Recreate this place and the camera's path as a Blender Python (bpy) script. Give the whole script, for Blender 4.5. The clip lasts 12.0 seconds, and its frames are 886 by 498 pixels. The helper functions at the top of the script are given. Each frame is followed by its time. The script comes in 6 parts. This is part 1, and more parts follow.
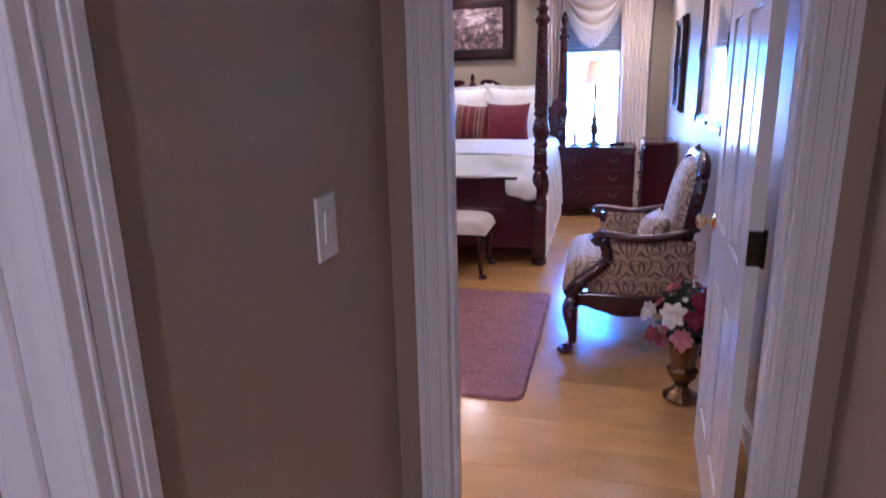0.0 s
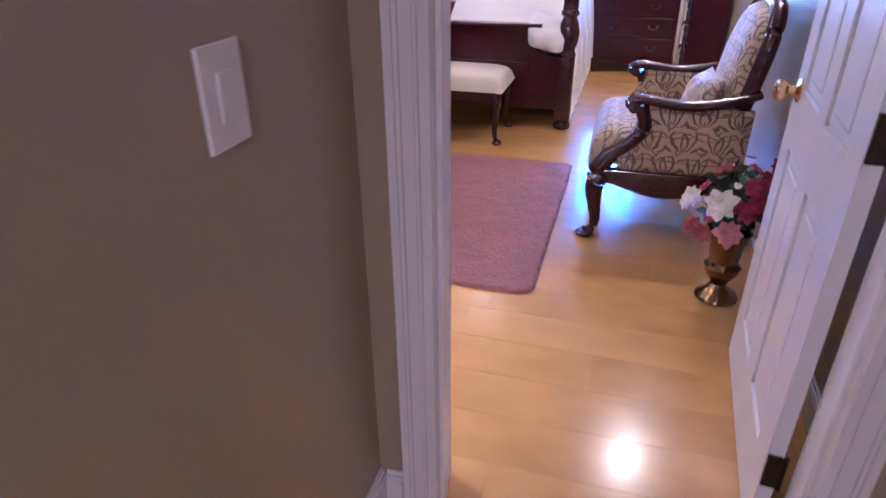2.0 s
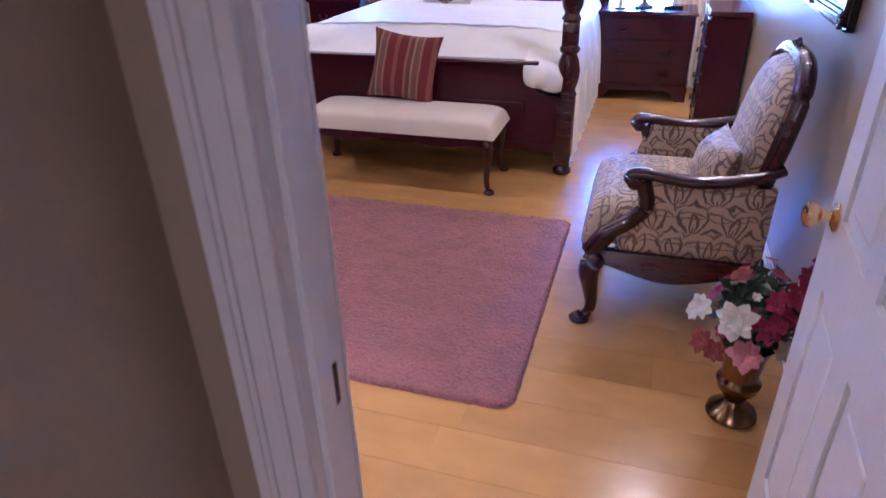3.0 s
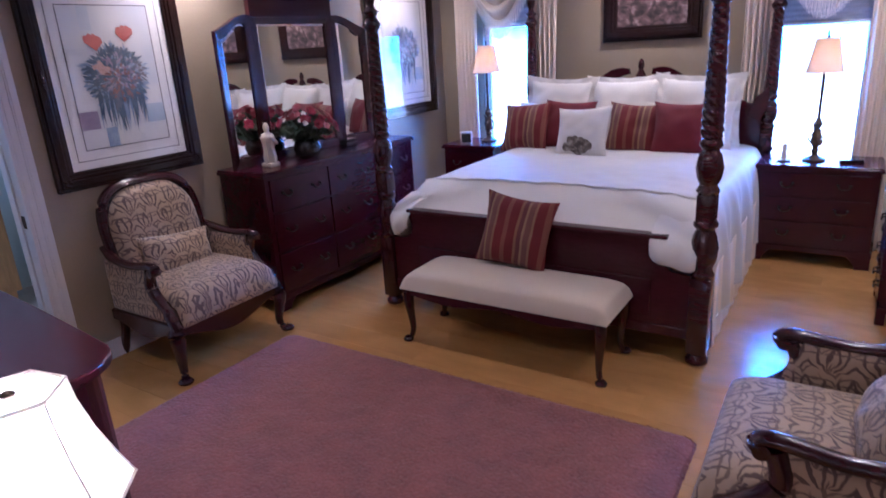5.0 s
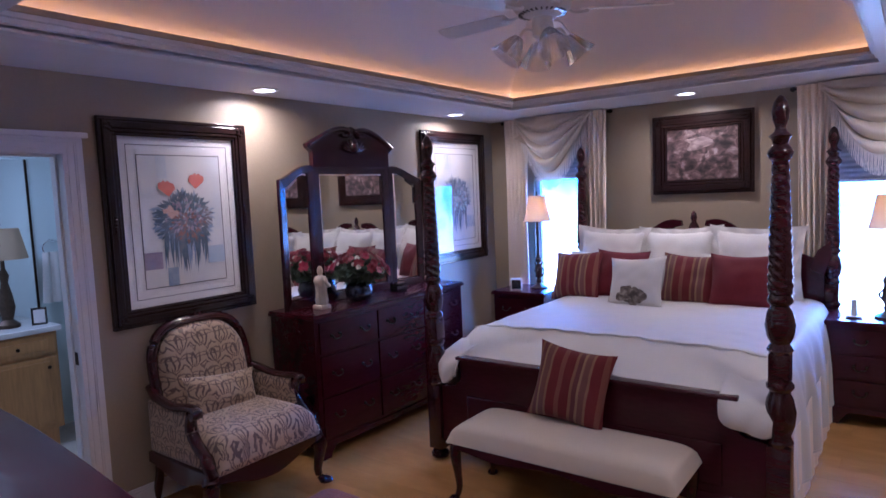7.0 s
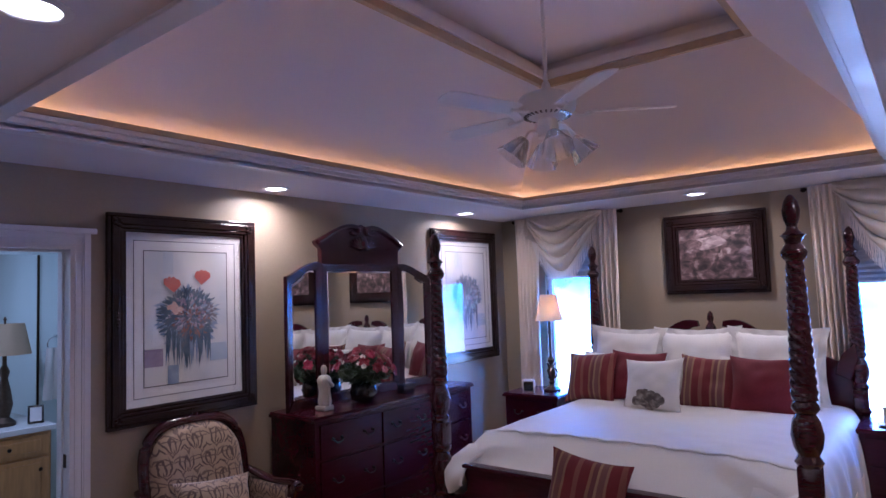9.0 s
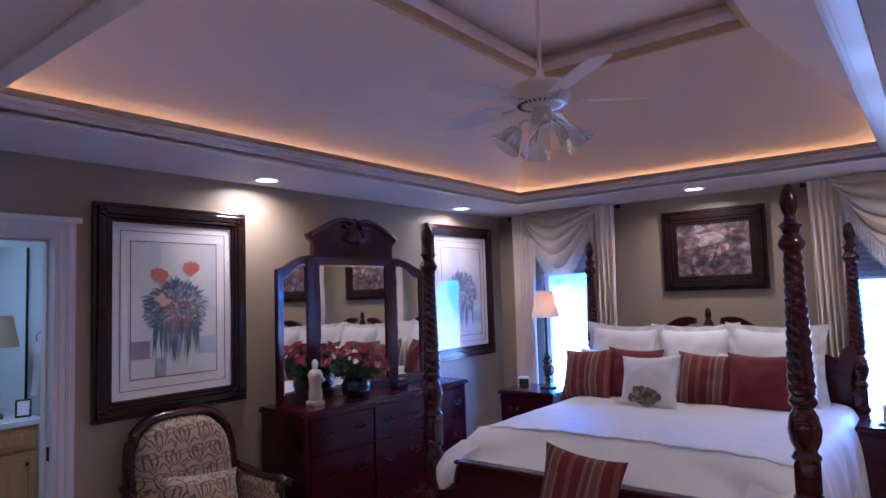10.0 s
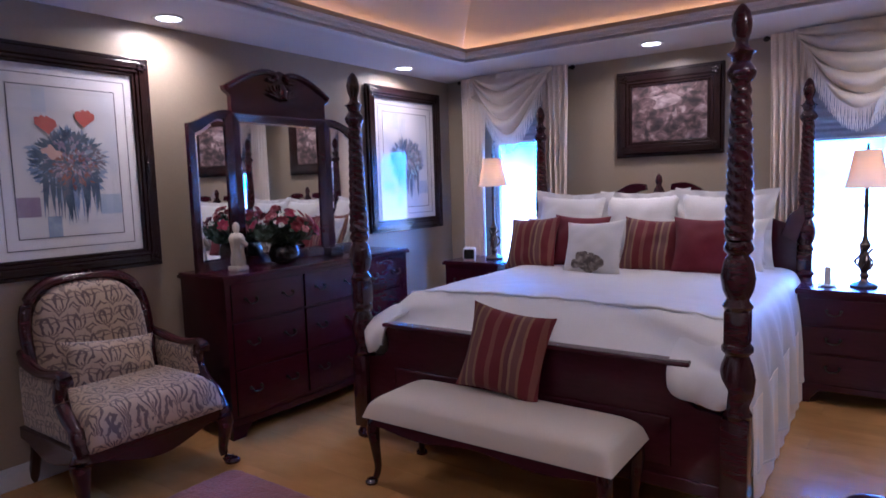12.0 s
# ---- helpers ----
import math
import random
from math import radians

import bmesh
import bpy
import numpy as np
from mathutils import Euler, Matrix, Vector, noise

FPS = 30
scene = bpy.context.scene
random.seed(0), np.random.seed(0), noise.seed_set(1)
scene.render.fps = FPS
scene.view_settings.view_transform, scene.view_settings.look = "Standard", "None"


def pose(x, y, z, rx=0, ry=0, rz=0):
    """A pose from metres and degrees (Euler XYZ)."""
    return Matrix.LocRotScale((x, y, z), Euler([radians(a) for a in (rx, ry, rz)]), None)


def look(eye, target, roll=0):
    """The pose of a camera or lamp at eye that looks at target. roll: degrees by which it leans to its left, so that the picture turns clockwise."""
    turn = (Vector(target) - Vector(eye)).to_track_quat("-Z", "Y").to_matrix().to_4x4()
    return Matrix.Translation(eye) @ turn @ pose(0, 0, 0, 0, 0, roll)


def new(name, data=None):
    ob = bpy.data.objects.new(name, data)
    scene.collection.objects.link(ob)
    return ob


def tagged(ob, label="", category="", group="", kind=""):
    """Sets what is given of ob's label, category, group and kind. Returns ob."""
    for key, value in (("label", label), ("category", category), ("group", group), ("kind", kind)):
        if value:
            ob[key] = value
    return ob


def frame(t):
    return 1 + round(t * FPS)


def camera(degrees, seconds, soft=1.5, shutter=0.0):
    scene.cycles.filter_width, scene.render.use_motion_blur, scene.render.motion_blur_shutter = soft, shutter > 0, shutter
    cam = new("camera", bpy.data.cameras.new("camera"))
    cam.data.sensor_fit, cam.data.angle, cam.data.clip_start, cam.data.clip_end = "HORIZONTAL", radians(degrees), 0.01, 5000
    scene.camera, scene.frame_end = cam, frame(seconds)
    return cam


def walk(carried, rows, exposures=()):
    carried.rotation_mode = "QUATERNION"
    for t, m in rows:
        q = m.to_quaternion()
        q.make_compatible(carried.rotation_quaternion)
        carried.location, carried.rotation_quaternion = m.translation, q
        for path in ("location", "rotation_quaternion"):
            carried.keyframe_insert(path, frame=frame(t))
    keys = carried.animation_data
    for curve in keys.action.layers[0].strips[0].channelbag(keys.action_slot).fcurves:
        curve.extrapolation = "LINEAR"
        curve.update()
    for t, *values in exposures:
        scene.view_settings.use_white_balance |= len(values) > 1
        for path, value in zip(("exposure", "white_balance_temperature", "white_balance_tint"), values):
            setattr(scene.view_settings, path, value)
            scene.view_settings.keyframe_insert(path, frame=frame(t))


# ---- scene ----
cam = camera(70.0, 12.0, shutter=0.4)
PATH = [
    (0, (0.165, 0.445, 1.464), (-0.323, 2.313, 0.943), -1.4),
    (0.5, (0.171, 0.431, 1.374), (-0.283, 2.252, 0.682), -1.2),
    (1, (0.146, 0.507, 1.321), (-0.326, 2.254, 0.471), -1.1),
    (1.5, (0.112, 0.646, 1.336), (-0.381, 2.347, 0.406), -1.1),
    (2, (0.108, 0.918, 1.383), (-0.393, 2.607, 0.437), -0.4),
    (2.5, (0.15, 1.257, 1.413), (-0.392, 2.938, 0.474), -1.5),
    (2.6, (0.141, 1.32, 1.422), (-0.401, 3.0, 0.481), -1.2),
    (2.7, (0.132, 1.353, 1.461), (-0.402, 3.029, 0.509), -1.1),
    (4.3, (0.278, 2.038, 1.636), (-0.623, 3.634, 0.837), -5.7),
    (4.5, (0.28, 2.067, 1.681), (-0.674, 3.656, 0.928), -5.2),
    (5, (0.245, 2.072, 1.719), (-0.804, 3.661, 1.105), -3.5),
    (5.5, (0.219, 2.079, 1.72), (-0.905, 3.663, 1.243), -2.8),
    (6, (0.207, 2.083, 1.721), (-0.968, 3.66, 1.359), -2.8),
    (6.5, (0.177, 2.097, 1.719), (-1.012, 3.684, 1.463), -2.8),
    (7, (0.166, 2.119, 1.738), (-1.028, 3.714, 1.567), -2.5),
    (7.5, (0.168, 2.136, 1.758), (-1.032, 3.733, 1.676), -2.5),
    (9.5, (0.166, 2.24, 1.721), (-1.062, 3.811, 1.881), -2.0),
    (10, (0.162, 2.286, 1.686), (-1.064, 3.859, 1.829), -1.8),
    (10.5, (0.165, 2.354, 1.6), (-1.052, 3.937, 1.71), -1.8),
    (11, (0.176, 2.42, 1.557), (-1.02, 4.023, 1.579), -1.7),
    (11.5, (0.195, 2.513, 1.504), (-0.978, 4.129, 1.415), -1.7),
    (12, (0.168, 2.662, 1.464), (-0.99, 4.281, 1.267), -1.8),
]
EXPOSURES = [(0.0, 0.68, 4780, 27), (1.0, 0.84, 4780, 27), (2.0, 1.18, 4780, 27), (2.7, 1.02, 4780, 27), (4.3, 0.45, 4780, 27), (5.2, 0.03, 4780, 27), (6.0, -0.26, 4780, 27), (7.5, -0.22, 4780, 27), (9.5, -0.34, 4780, 27), (12.0, -0.26, 4780, 27)]
walk(cam, [(t, look(eye, target, roll)) for t, eye, target, roll in PATH], EXPOSURES)

# ---- light and exposure ----
world = bpy.data.worlds.new("sky")
scene.world = world
world.use_nodes = True
wn = world.node_tree
sky = wn.nodes.new("ShaderNodeTexSky")
sky.sky_type = "NISHITA"
sky.sun_disc = False
sky.sun_elevation, sky.sun_rotation = radians(38), radians(200)
wn.nodes["Background"].inputs["Strength"].default_value = 0.12
wn.links.new(sky.outputs["Color"], wn.nodes["Background"].inputs["Color"])

XL, XR, YB, ZC = -3.44, 0.765, 7.87, 2.465
CANS = [(-3.23, 4.8), (-3.23, 6.93), (-1.33, 7.48), (0.44, 4.8), (0.44, 6.93), (-1.52, 2.78)]
CAN_POWER, CAN_COLOUR = 10.5, (1.0, 0.80, 0.56)
WINDOW_GLOW, COVE_GLOW, HALL_POWER = 50.0, 10.0, 28.0


def lamp(name, kind, m, power, colour, size=0.1, beam=180):
    data = bpy.data.lights.new(name, kind)
    data.energy, data.color = power, colour
    if kind == "AREA":
        data.shape, data.size, data.spread = "DISK", size, radians(beam)
    else:
        data.shadow_soft_size = size
    ob = new(name, data)
    ob.matrix_world = m
    return ob


for cx, cy in CANS:
    lamp("can_bulb", "AREA", pose(cx, cy, ZC - 0.004), CAN_POWER, CAN_COLOUR, 0.13, 160)
# added fill that brightens the hall; no ceiling light is known there
lamp("hall_fill", "AREA", pose(0.2, -0.9, ZC - 0.004), HALL_POWER, (1.0, 0.85, 0.75), 0.16)
# added disc with no fixture, to brighten the bathroom past its doorway
lamp("bath_fill", "AREA", pose(-4.6, 3.3, ZC - 0.004), 13.0, (0.85, 0.93, 1.0), 0.4)
# another added lamp, for the glimpsed side room; its source is unknown
lamp("study_fill", "AREA", pose(-1.6, 0.4, ZC - 0.004), 6.0, (1.0, 0.85, 0.7), 0.16)


# ---- materials ----
def material(name, base, rough=0.5, metal=0.0, grain=0.12, scale=30.0, bump=0.1, coat=0.0, second=None, stretch=(1, 1, 1), big=2.0, piece=0.0, sheen=0.0, spec=0.5):
    m = bpy.data.materials.new(name)
    m.use_nodes = True
    nt, N, L = m.node_tree, m.node_tree.nodes, m.node_tree.links
    b = N["Principled BSDF"]
    tc = N.new("ShaderNodeTexCoord")
    mp = N.new("ShaderNodeMapping")
    mp.inputs["Scale"].default_value = stretch
    L.new(tc.outputs["Object"], mp.inputs["Vector"])
    if piece:
        who = N.new("ShaderNodeObjectInfo")
        far = N.new("ShaderNodeMath")
        far.operation, far.inputs[1].default_value = "MULTIPLY", 40.0
        L.new(who.outputs["Random"], far.inputs[0])
        L.new(far.outputs[0], mp.inputs["Location"])
    fine = N.new("ShaderNodeTexNoise")
    fine.inputs["Scale"].default_value, fine.inputs["Detail"].default_value = scale, 6
    wide = N.new("ShaderNodeTexNoise")
    wide.inputs["Scale"].default_value, wide.inputs["Detail"].default_value = big, 3
    L.new(mp.outputs[0], fine.inputs["Vector"])
    L.new(mp.outputs[0], wide.inputs["Vector"])
    add = N.new("ShaderNodeMath")
    add.operation = "ADD"
    L.new(fine.outputs["Fac"], add.inputs[0])
    L.new(wide.outputs["Fac"], add.inputs[1])
    last = add
    if piece:
        info = N.new("ShaderNodeObjectInfo")
        mul = N.new("ShaderNodeMath")
        mul.operation = "MULTIPLY_ADD"
        mul.inputs[1].default_value = piece
        L.new(info.outputs["Random"], mul.inputs[0])
        L.new(add.outputs[0], mul.inputs[2])
        last = mul
    ramp = N.new("ShaderNodeMapRange")
    ramp.inputs["From Min"].default_value, ramp.inputs["From Max"].default_value = 0.6, 1.4 + piece
    L.new(last.outputs[0], ramp.inputs["Value"])
    mix = N.new("ShaderNodeMix")
    mix.data_type = "RGBA"
    dark = tuple(c * (1 - grain) for c in base)
    light = second or tuple(min(1, c * (1 + grain)) for c in base)
    mix.inputs[6].default_value, mix.inputs[7].default_value = (*dark, 1), (*light, 1)
    L.new(ramp.outputs[0], mix.inputs[0])
    L.new(mix.outputs[2], b.inputs["Base Color"])
    rr = N.new("ShaderNodeMapRange")
    rr.inputs["From Min"].default_value, rr.inputs["From Max"].default_value = 0.3, 0.7
    rr.inputs["To Min"].default_value, rr.inputs["To Max"].default_value = max(0.02, rough * 0.82), min(1, rough * 1.18)
    L.new(wide.outputs["Fac"], rr.inputs["Value"])
    L.new(rr.outputs[0], b.inputs["Roughness"])
    b.inputs["Metallic"].default_value = metal
    b.inputs["Specular IOR Level"].default_value = spec
    b.inputs["Coat Weight"].default_value, b.inputs["Coat Roughness"].default_value = coat, 0.12
    b.inputs["Sheen Weight"].default_value = sheen
    if bump:
        bp = N.new("ShaderNodeBump")
        bp.inputs["Strength"].default_value, bp.inputs["Distance"].default_value = bump, 0.01
        L.new(fine.outputs["Fac"], bp.inputs["Height"])
        L.new(bp.outputs[0], b.inputs["Normal"])
    return m


def emitter(name, colour, strength):
    m = bpy.data.materials.new(name)
    m.use_nodes = True
    b = m.node_tree.nodes["Principled BSDF"]
    b.inputs["Base Color"].default_value = (*colour, 1)
    b.inputs["Emission Color"].default_value, b.inputs["Emission Strength"].default_value = (*colour, 1), strength
    return m


def stripe_material(name, colours, width):
    """Woven stripes along z of a pillow, in metres across x."""
    m = bpy.data.materials.new(name)
    m.use_nodes = True
    N, L = m.node_tree.nodes, m.node_tree.links
    b = N["Principled BSDF"]
    tc, sep = N.new("ShaderNodeTexCoord"), N.new("ShaderNodeSeparateXYZ")
    L.new(tc.outputs["Object"], sep.inputs[0])
    a = N.new("ShaderNodeMath")
    a.operation = "MULTIPLY_ADD"
    a.inputs[1].default_value, a.inputs[2].default_value = 1 / width, 50.13
    L.new(sep.outputs["X"], a.inputs[0])
    fr = N.new("ShaderNodeMath")
    fr.operation = "FRACT"
    L.new(a.outputs[0], fr.inputs[0])
    ramp = N.new("ShaderNodeValToRGB")
    ramp.color_ramp.interpolation = "CONSTANT"
    while len(ramp.color_ramp.elements) < len(colours):
        ramp.color_ramp.elements.new(0.5)
    for e, (at, c) in zip(ramp.color_ramp.elements, colours):
        e.position, e.color = at, (*c, 1)
    L.new(fr.outputs[0], ramp.inputs[0])
    n = N.new("ShaderNodeTexNoise")
    n.inputs["Scale"].default_value = 160
    L.new(tc.outputs["Object"], n.inputs["Vector"])
    mx = N.new("ShaderNodeMix")
    mx.data_type, mx.blend_type = "RGBA", "MULTIPLY"
    mx.inputs[0].default_value = 0.35
    L.new(ramp.outputs[0], mx.inputs[6])
    L.new(n.outputs["Fac"], mx.inputs[7])
    L.new(mx.outputs[2], b.inputs["Base Color"])
    b.inputs["Roughness"].default_value, b.inputs["Sheen Weight"].default_value = 0.8, 0.05
    bp = N.new("ShaderNodeBump")
    bp.inputs["Strength"].default_value, bp.inputs["Distance"].default_value = 0.3, 0.002
    L.new(n.outputs["Fac"], bp.inputs["Height"])
    L.new(bp.outputs[0], b.inputs["Normal"])
    return m


def damask_material(name, light, dark, mid, across, along):
    """Mirrored sprays of curling leaves in staggered rows on a pale woven ground; across and along name the axes of the cloth."""
    m = bpy.data.materials.new(name)
    m.use_nodes = True
    N, L = m.node_tree.nodes, m.node_tree.links
    b = N["Principled BSDF"]
    tc = N.new("ShaderNodeTexCoord")

    def calc(op, x, y=None, z=None):
        n = N.new("ShaderNodeMath")
        n.operation = op
        for slot, v in enumerate((x, y, z)):
            if v is None:
                continue
            if isinstance(v, (int, float)):
                n.inputs[slot].default_value = v
            else:
                L.new(v, n.inputs[slot])
        return n.outputs[0]

    def noise_at(scale, detail):
        n = N.new("ShaderNodeTexNoise")
        n.inputs["Scale"].default_value, n.inputs["Detail"].default_value = scale, detail
        L.new(tc.outputs["Object"], n.inputs["Vector"])
        return n

    sep, warp = N.new("ShaderNodeSeparateXYZ"), N.new("ShaderNodeSeparateXYZ")
    L.new(tc.outputs["Object"], sep.inputs[0])
    L.new(noise_at(13, 2.5).outputs["Color"], warp.inputs[0])
    S = calc("MULTIPLY_ADD", warp.outputs["X"], 0.060, sep.outputs[across])
    T_ = calc("MULTIPLY_ADD", warp.outputs["Y"], 0.060, sep.outputs[along])

    def spray(cw, ch, count, curl, reach, shift):
        row = calc("DIVIDE", calc("ADD", T_, 3.0 + shift), ch)
        odd = calc("MULTIPLY", calc("FLOORED_MODULO", calc("FLOOR", row), 2.0), 0.5)
        u = calc("SUBTRACT", calc("FRACT", calc("ADD", calc("DIVIDE", calc("ADD", S, 3.0 * cw + shift), cw), odd)), 0.5)
        x, y = calc("ABSOLUTE", calc("MULTIPLY", u, cw)), calc("MULTIPLY", calc("FRACT", row), ch)
        rad = calc("SQRT", calc("ADD", calc("MULTIPLY", x, x), calc("MULTIPLY", y, y)))
        ang = calc("ARCTAN2", x, calc("ADD", y, 0.004))
        wave_ = calc("SINE", calc("ADD", calc("MULTIPLY", ang, count), calc("MULTIPLY", rad, curl)))
        taper = calc("MULTIPLY_ADD", calc("DIVIDE", rad, reach), 1.15, -0.40)
        cut = N.new("ShaderNodeMapRange")
        cut.inputs["From Min"].default_value, cut.inputs["From Max"].default_value = 0.0, 0.22
        L.new(calc("SUBTRACT", wave_, taper), cut.inputs["Value"])
        return cut.outputs[0]

    leaf_, small = spray(0.140, 0.112, 11.0, 95.0, 0.092, 0.0), spray(0.093, 0.112, 9.0, -120.0, 0.058, 0.056)
    dark_fac = calc("MULTIPLY", calc("MAXIMUM", leaf_, calc("MULTIPLY", small, 0.8)), 0.9)
    m1 = N.new("ShaderNodeMix")
    m1.data_type = "RGBA"
    m1.inputs[6].default_value, m1.inputs[7].default_value = (*light, 1), (*mid, 1)
    L.new(calc("MULTIPLY", noise_at(9, 2).outputs["Fac"], 0.55), m1.inputs[0])
    m2 = N.new("ShaderNodeMix")
    m2.data_type = "RGBA"
    m2.inputs[7].default_value = (*dark, 1)
    L.new(dark_fac, m2.inputs[0])
    L.new(m1.outputs[2], m2.inputs[6])
    L.new(m2.outputs[2], b.inputs["Base Color"])
    b.inputs["Roughness"].default_value, b.inputs["Sheen Weight"].default_value = 0.58, 0.3
    bp = N.new("ShaderNodeBump")
    bp.inputs["Strength"].default_value, bp.inputs["Distance"].default_value = 0.35, 0.002
    L.new(calc("ADD", noise_at(220, 2).outputs["Fac"], dark_fac), bp.inputs["Height"])
    L.new(bp.outputs[0], b.inputs["Normal"])
    return m


def cloud_material(name, stops, scale, rough=0.5, stretch=(1, 1, 1), detail=5):
    """A painted surface of soft colour patches."""
    m = bpy.data.materials.new(name)
    m.use_nodes = True
    N, L = m.node_tree.nodes, m.node_tree.links
    b = N["Principled BSDF"]
    tc, mp = N.new("ShaderNodeTexCoord"), N.new("ShaderNodeMapping")
    mp.inputs["Scale"].default_value = stretch
    L.new(tc.outputs["Object"], mp.inputs["Vector"])
    n = N.new("ShaderNodeTexNoise")
    n.inputs["Scale"].default_value, n.inputs["Detail"].default_value = scale, detail
    n.inputs["Distortion"].default_value = 0.6
    L.new(mp.outputs[0], n.inputs["Vector"])
    ramp = N.new("ShaderNodeValToRGB")
    while len(ramp.color_ramp.elements) < len(stops):
        ramp.color_ramp.elements.new(0.5)
    for e, (at, c) in zip(ramp.color_ramp.elements, stops):
        e.position, e.color = at, (*c, 1)
    L.new(n.outputs["Fac"], ramp.inputs[0])
    L.new(ramp.outputs[0], b.inputs["Base Color"])
    b.inputs["Roughness"].default_value = rough
    return m


def shade_material(name, colour, through_light=0.6):
    m = bpy.data.materials.new(name)
    m.use_nodes = True
    N, L = m.node_tree.nodes, m.node_tree.links
    b, out = N["Principled BSDF"], N["Material Output"]
    b.inputs["Base Color"].default_value, b.inputs["Roughness"].default_value = (*colour, 1), 0.8
    n = N.new("ShaderNodeTexNoise")
    n.inputs["Scale"].default_value = 140
    bp = N.new("ShaderNodeBump")
    bp.inputs["Strength"].default_value = 0.15
    L.new(n.outputs["Fac"], bp.inputs["Height"])
    L.new(bp.outputs[0], b.inputs["Normal"])
    t = N.new("ShaderNodeBsdfTranslucent")
    t.inputs["Color"].default_value = (*colour, 1)
    mx = N.new("ShaderNodeMixShader")
    mx.inputs[0].default_value = through_light
    L.new(b.outputs[0], mx.inputs[1])
    L.new(t.outputs[0], mx.inputs[2])
    L.new(mx.outputs[0], out.inputs["Surface"])
    return m


def glass_material(name, rough=0.02, tint=(1, 1, 1)):
    m = bpy.data.materials.new(name)
    m.use_nodes = True
    b = m.node_tree.nodes["Principled BSDF"]
    b.inputs["Base Color"].default_value, b.inputs["Roughness"].default_value = (*tint, 1), rough
    b.inputs["Transmission Weight"].default_value, b.inputs["IOR"].default_value = 1.0, 1.45
    return m


WALL = material("wall_paint", (0.352, 0.285, 0.205), 0.36, grain=0.06, scale=90, bump=0.06, big=1.2)
BLUEWALL = material("bath_wall_paint", (0.62, 0.72, 0.74), 0.6, grain=0.04, scale=90, bump=0.05)
CEIL = material("ceiling_paint", (0.72, 0.68, 0.70), 0.85, grain=0.03, scale=160, bump=0.08, big=0.9)
TRIM = material("white_trim_paint", (0.74, 0.72, 0.74), 0.37, grain=0.03, scale=60, bump=0.03)
# tan of the upper strip; on the tray lip it carries the cove's warm light
TAN = material("tan_trim_and_lip_glow", (0.42, 0.33, 0.22), 0.5, grain=0.08, scale=60, bump=0.04)
DOORWHITE = material("door_white_paint", (0.76, 0.75, 0.77), 0.22, grain=0.03, scale=70, bump=0.04, stretch=(1, 1, 0.15))
MAPLE = material("maple_plank", (0.50, 0.262, 0.080), 0.22, grain=0.20, scale=6, bump=0.01, stretch=(1.0, 1.8, 1), big=3.2, piece=0.3, coat=0.2)
GAP = material("floor_joint", (0.45, 0.235, 0.08), 0.5)
TILE = material("bath_tile", (0.56, 0.52, 0.46), 0.4, grain=0.08, scale=12, piece=0.2)
CHERRY = material("dark_cherry_wood", (0.038, 0.0055, 0.009), 0.22, grain=0.28, scale=18, bump=0.03, stretch=(1, 1, 6), coat=0.3)
CHERRYX = material("dark_cherry_board", (0.046, 0.0050, 0.012), 0.22, grain=0.25, scale=14, bump=0.02, stretch=(1, 5, 5), coat=0.12, spec=0.38)
FRAMEWOOD = material("espresso_frame_wood", (0.016, 0.006, 0.006), 0.2, grain=0.4, scale=20, bump=0.02, coat=0.3)
OAK = material("honey_oak", (0.50, 0.27, 0.10), 0.4, grain=0.25, scale=14, bump=0.05, stretch=(4, 4, 0.5))
BRASS = material("polished_brass", (0.72, 0.50, 0.22), 0.18, metal=1.0, grain=0.1, scale=40, bump=0.01)
OLDBRASS = material("antique_brass", (0.045, 0.032, 0.024), 0.42, metal=1.0, grain=0.3, scale=60, bump=0.05)
BRONZE = material("bronze_metal", (0.10, 0.07, 0.05), 0.35, metal=0.8, grain=0.35, scale=50, bump=0.06)
WHITECLOTH = material("white_cotton", (0.70, 0.68, 0.66), 0.85, grain=0.05, scale=140, bump=0.12, big=3, sheen=0.25)
SATEEN = material("white_sateen", (0.70, 0.68, 0.66), 0.52, grain=0.04, scale=120, bump=0.10, big=3, sheen=0.2)
CREAM = material("cream_upholstery", (0.62, 0.53, 0.43), 0.8, grain=0.06, scale=200, bump=0.15, sheen=0.2)
RED = material("red_velvet", (0.135, 0.008, 0.018), 0.8, grain=0.2, scale=120, bump=0.15, sheen=0.06)
CURTAIN = material("ivory_curtain", (0.85, 0.75, 0.64), 0.85, grain=0.05, scale=180, bump=0.1, sheen=0.2)
RUG = material("mauve_shag", (0.255, 0.092, 0.090), 0.95, grain=0.34, scale=60, bump=0.8, big=7, sheen=0.2)
SILVERMIRROR = material("mirror_silver", (0.86, 0.88, 0.88), 0.015, metal=1.0, grain=0.0, bump=0)
PLASTER = material("ivory_plaster", (0.62, 0.55, 0.46), 0.55, grain=0.12, scale=40, bump=0.1)
BLACK = material("black_lacquer", (0.012, 0.012, 0.013), 0.2, grain=0.2, coat=0.3)
WHITEPLASTIC = material("white_plastic", (0.75, 0.74, 0.74), 0.37, grain=0.02, bump=0)
MATBOARD = material("ivory_mat_board", (0.66, 0.63, 0.64), 0.7, grain=0.03, scale=200, bump=0.03)
PAPER = cloud_material("watercolour_paper", [(0.3, (0.46, 0.48, 0.56)), (0.5, (0.60, 0.58, 0.60)), (0.75, (0.66, 0.62, 0.60))], 2.2, 0.35)
LINEINK = material("dark_mat_line", (0.05, 0.04, 0.06), 0.6)
BLIND = material("grey_blind_cloth", (0.30, 0.31, 0.36), 0.8)
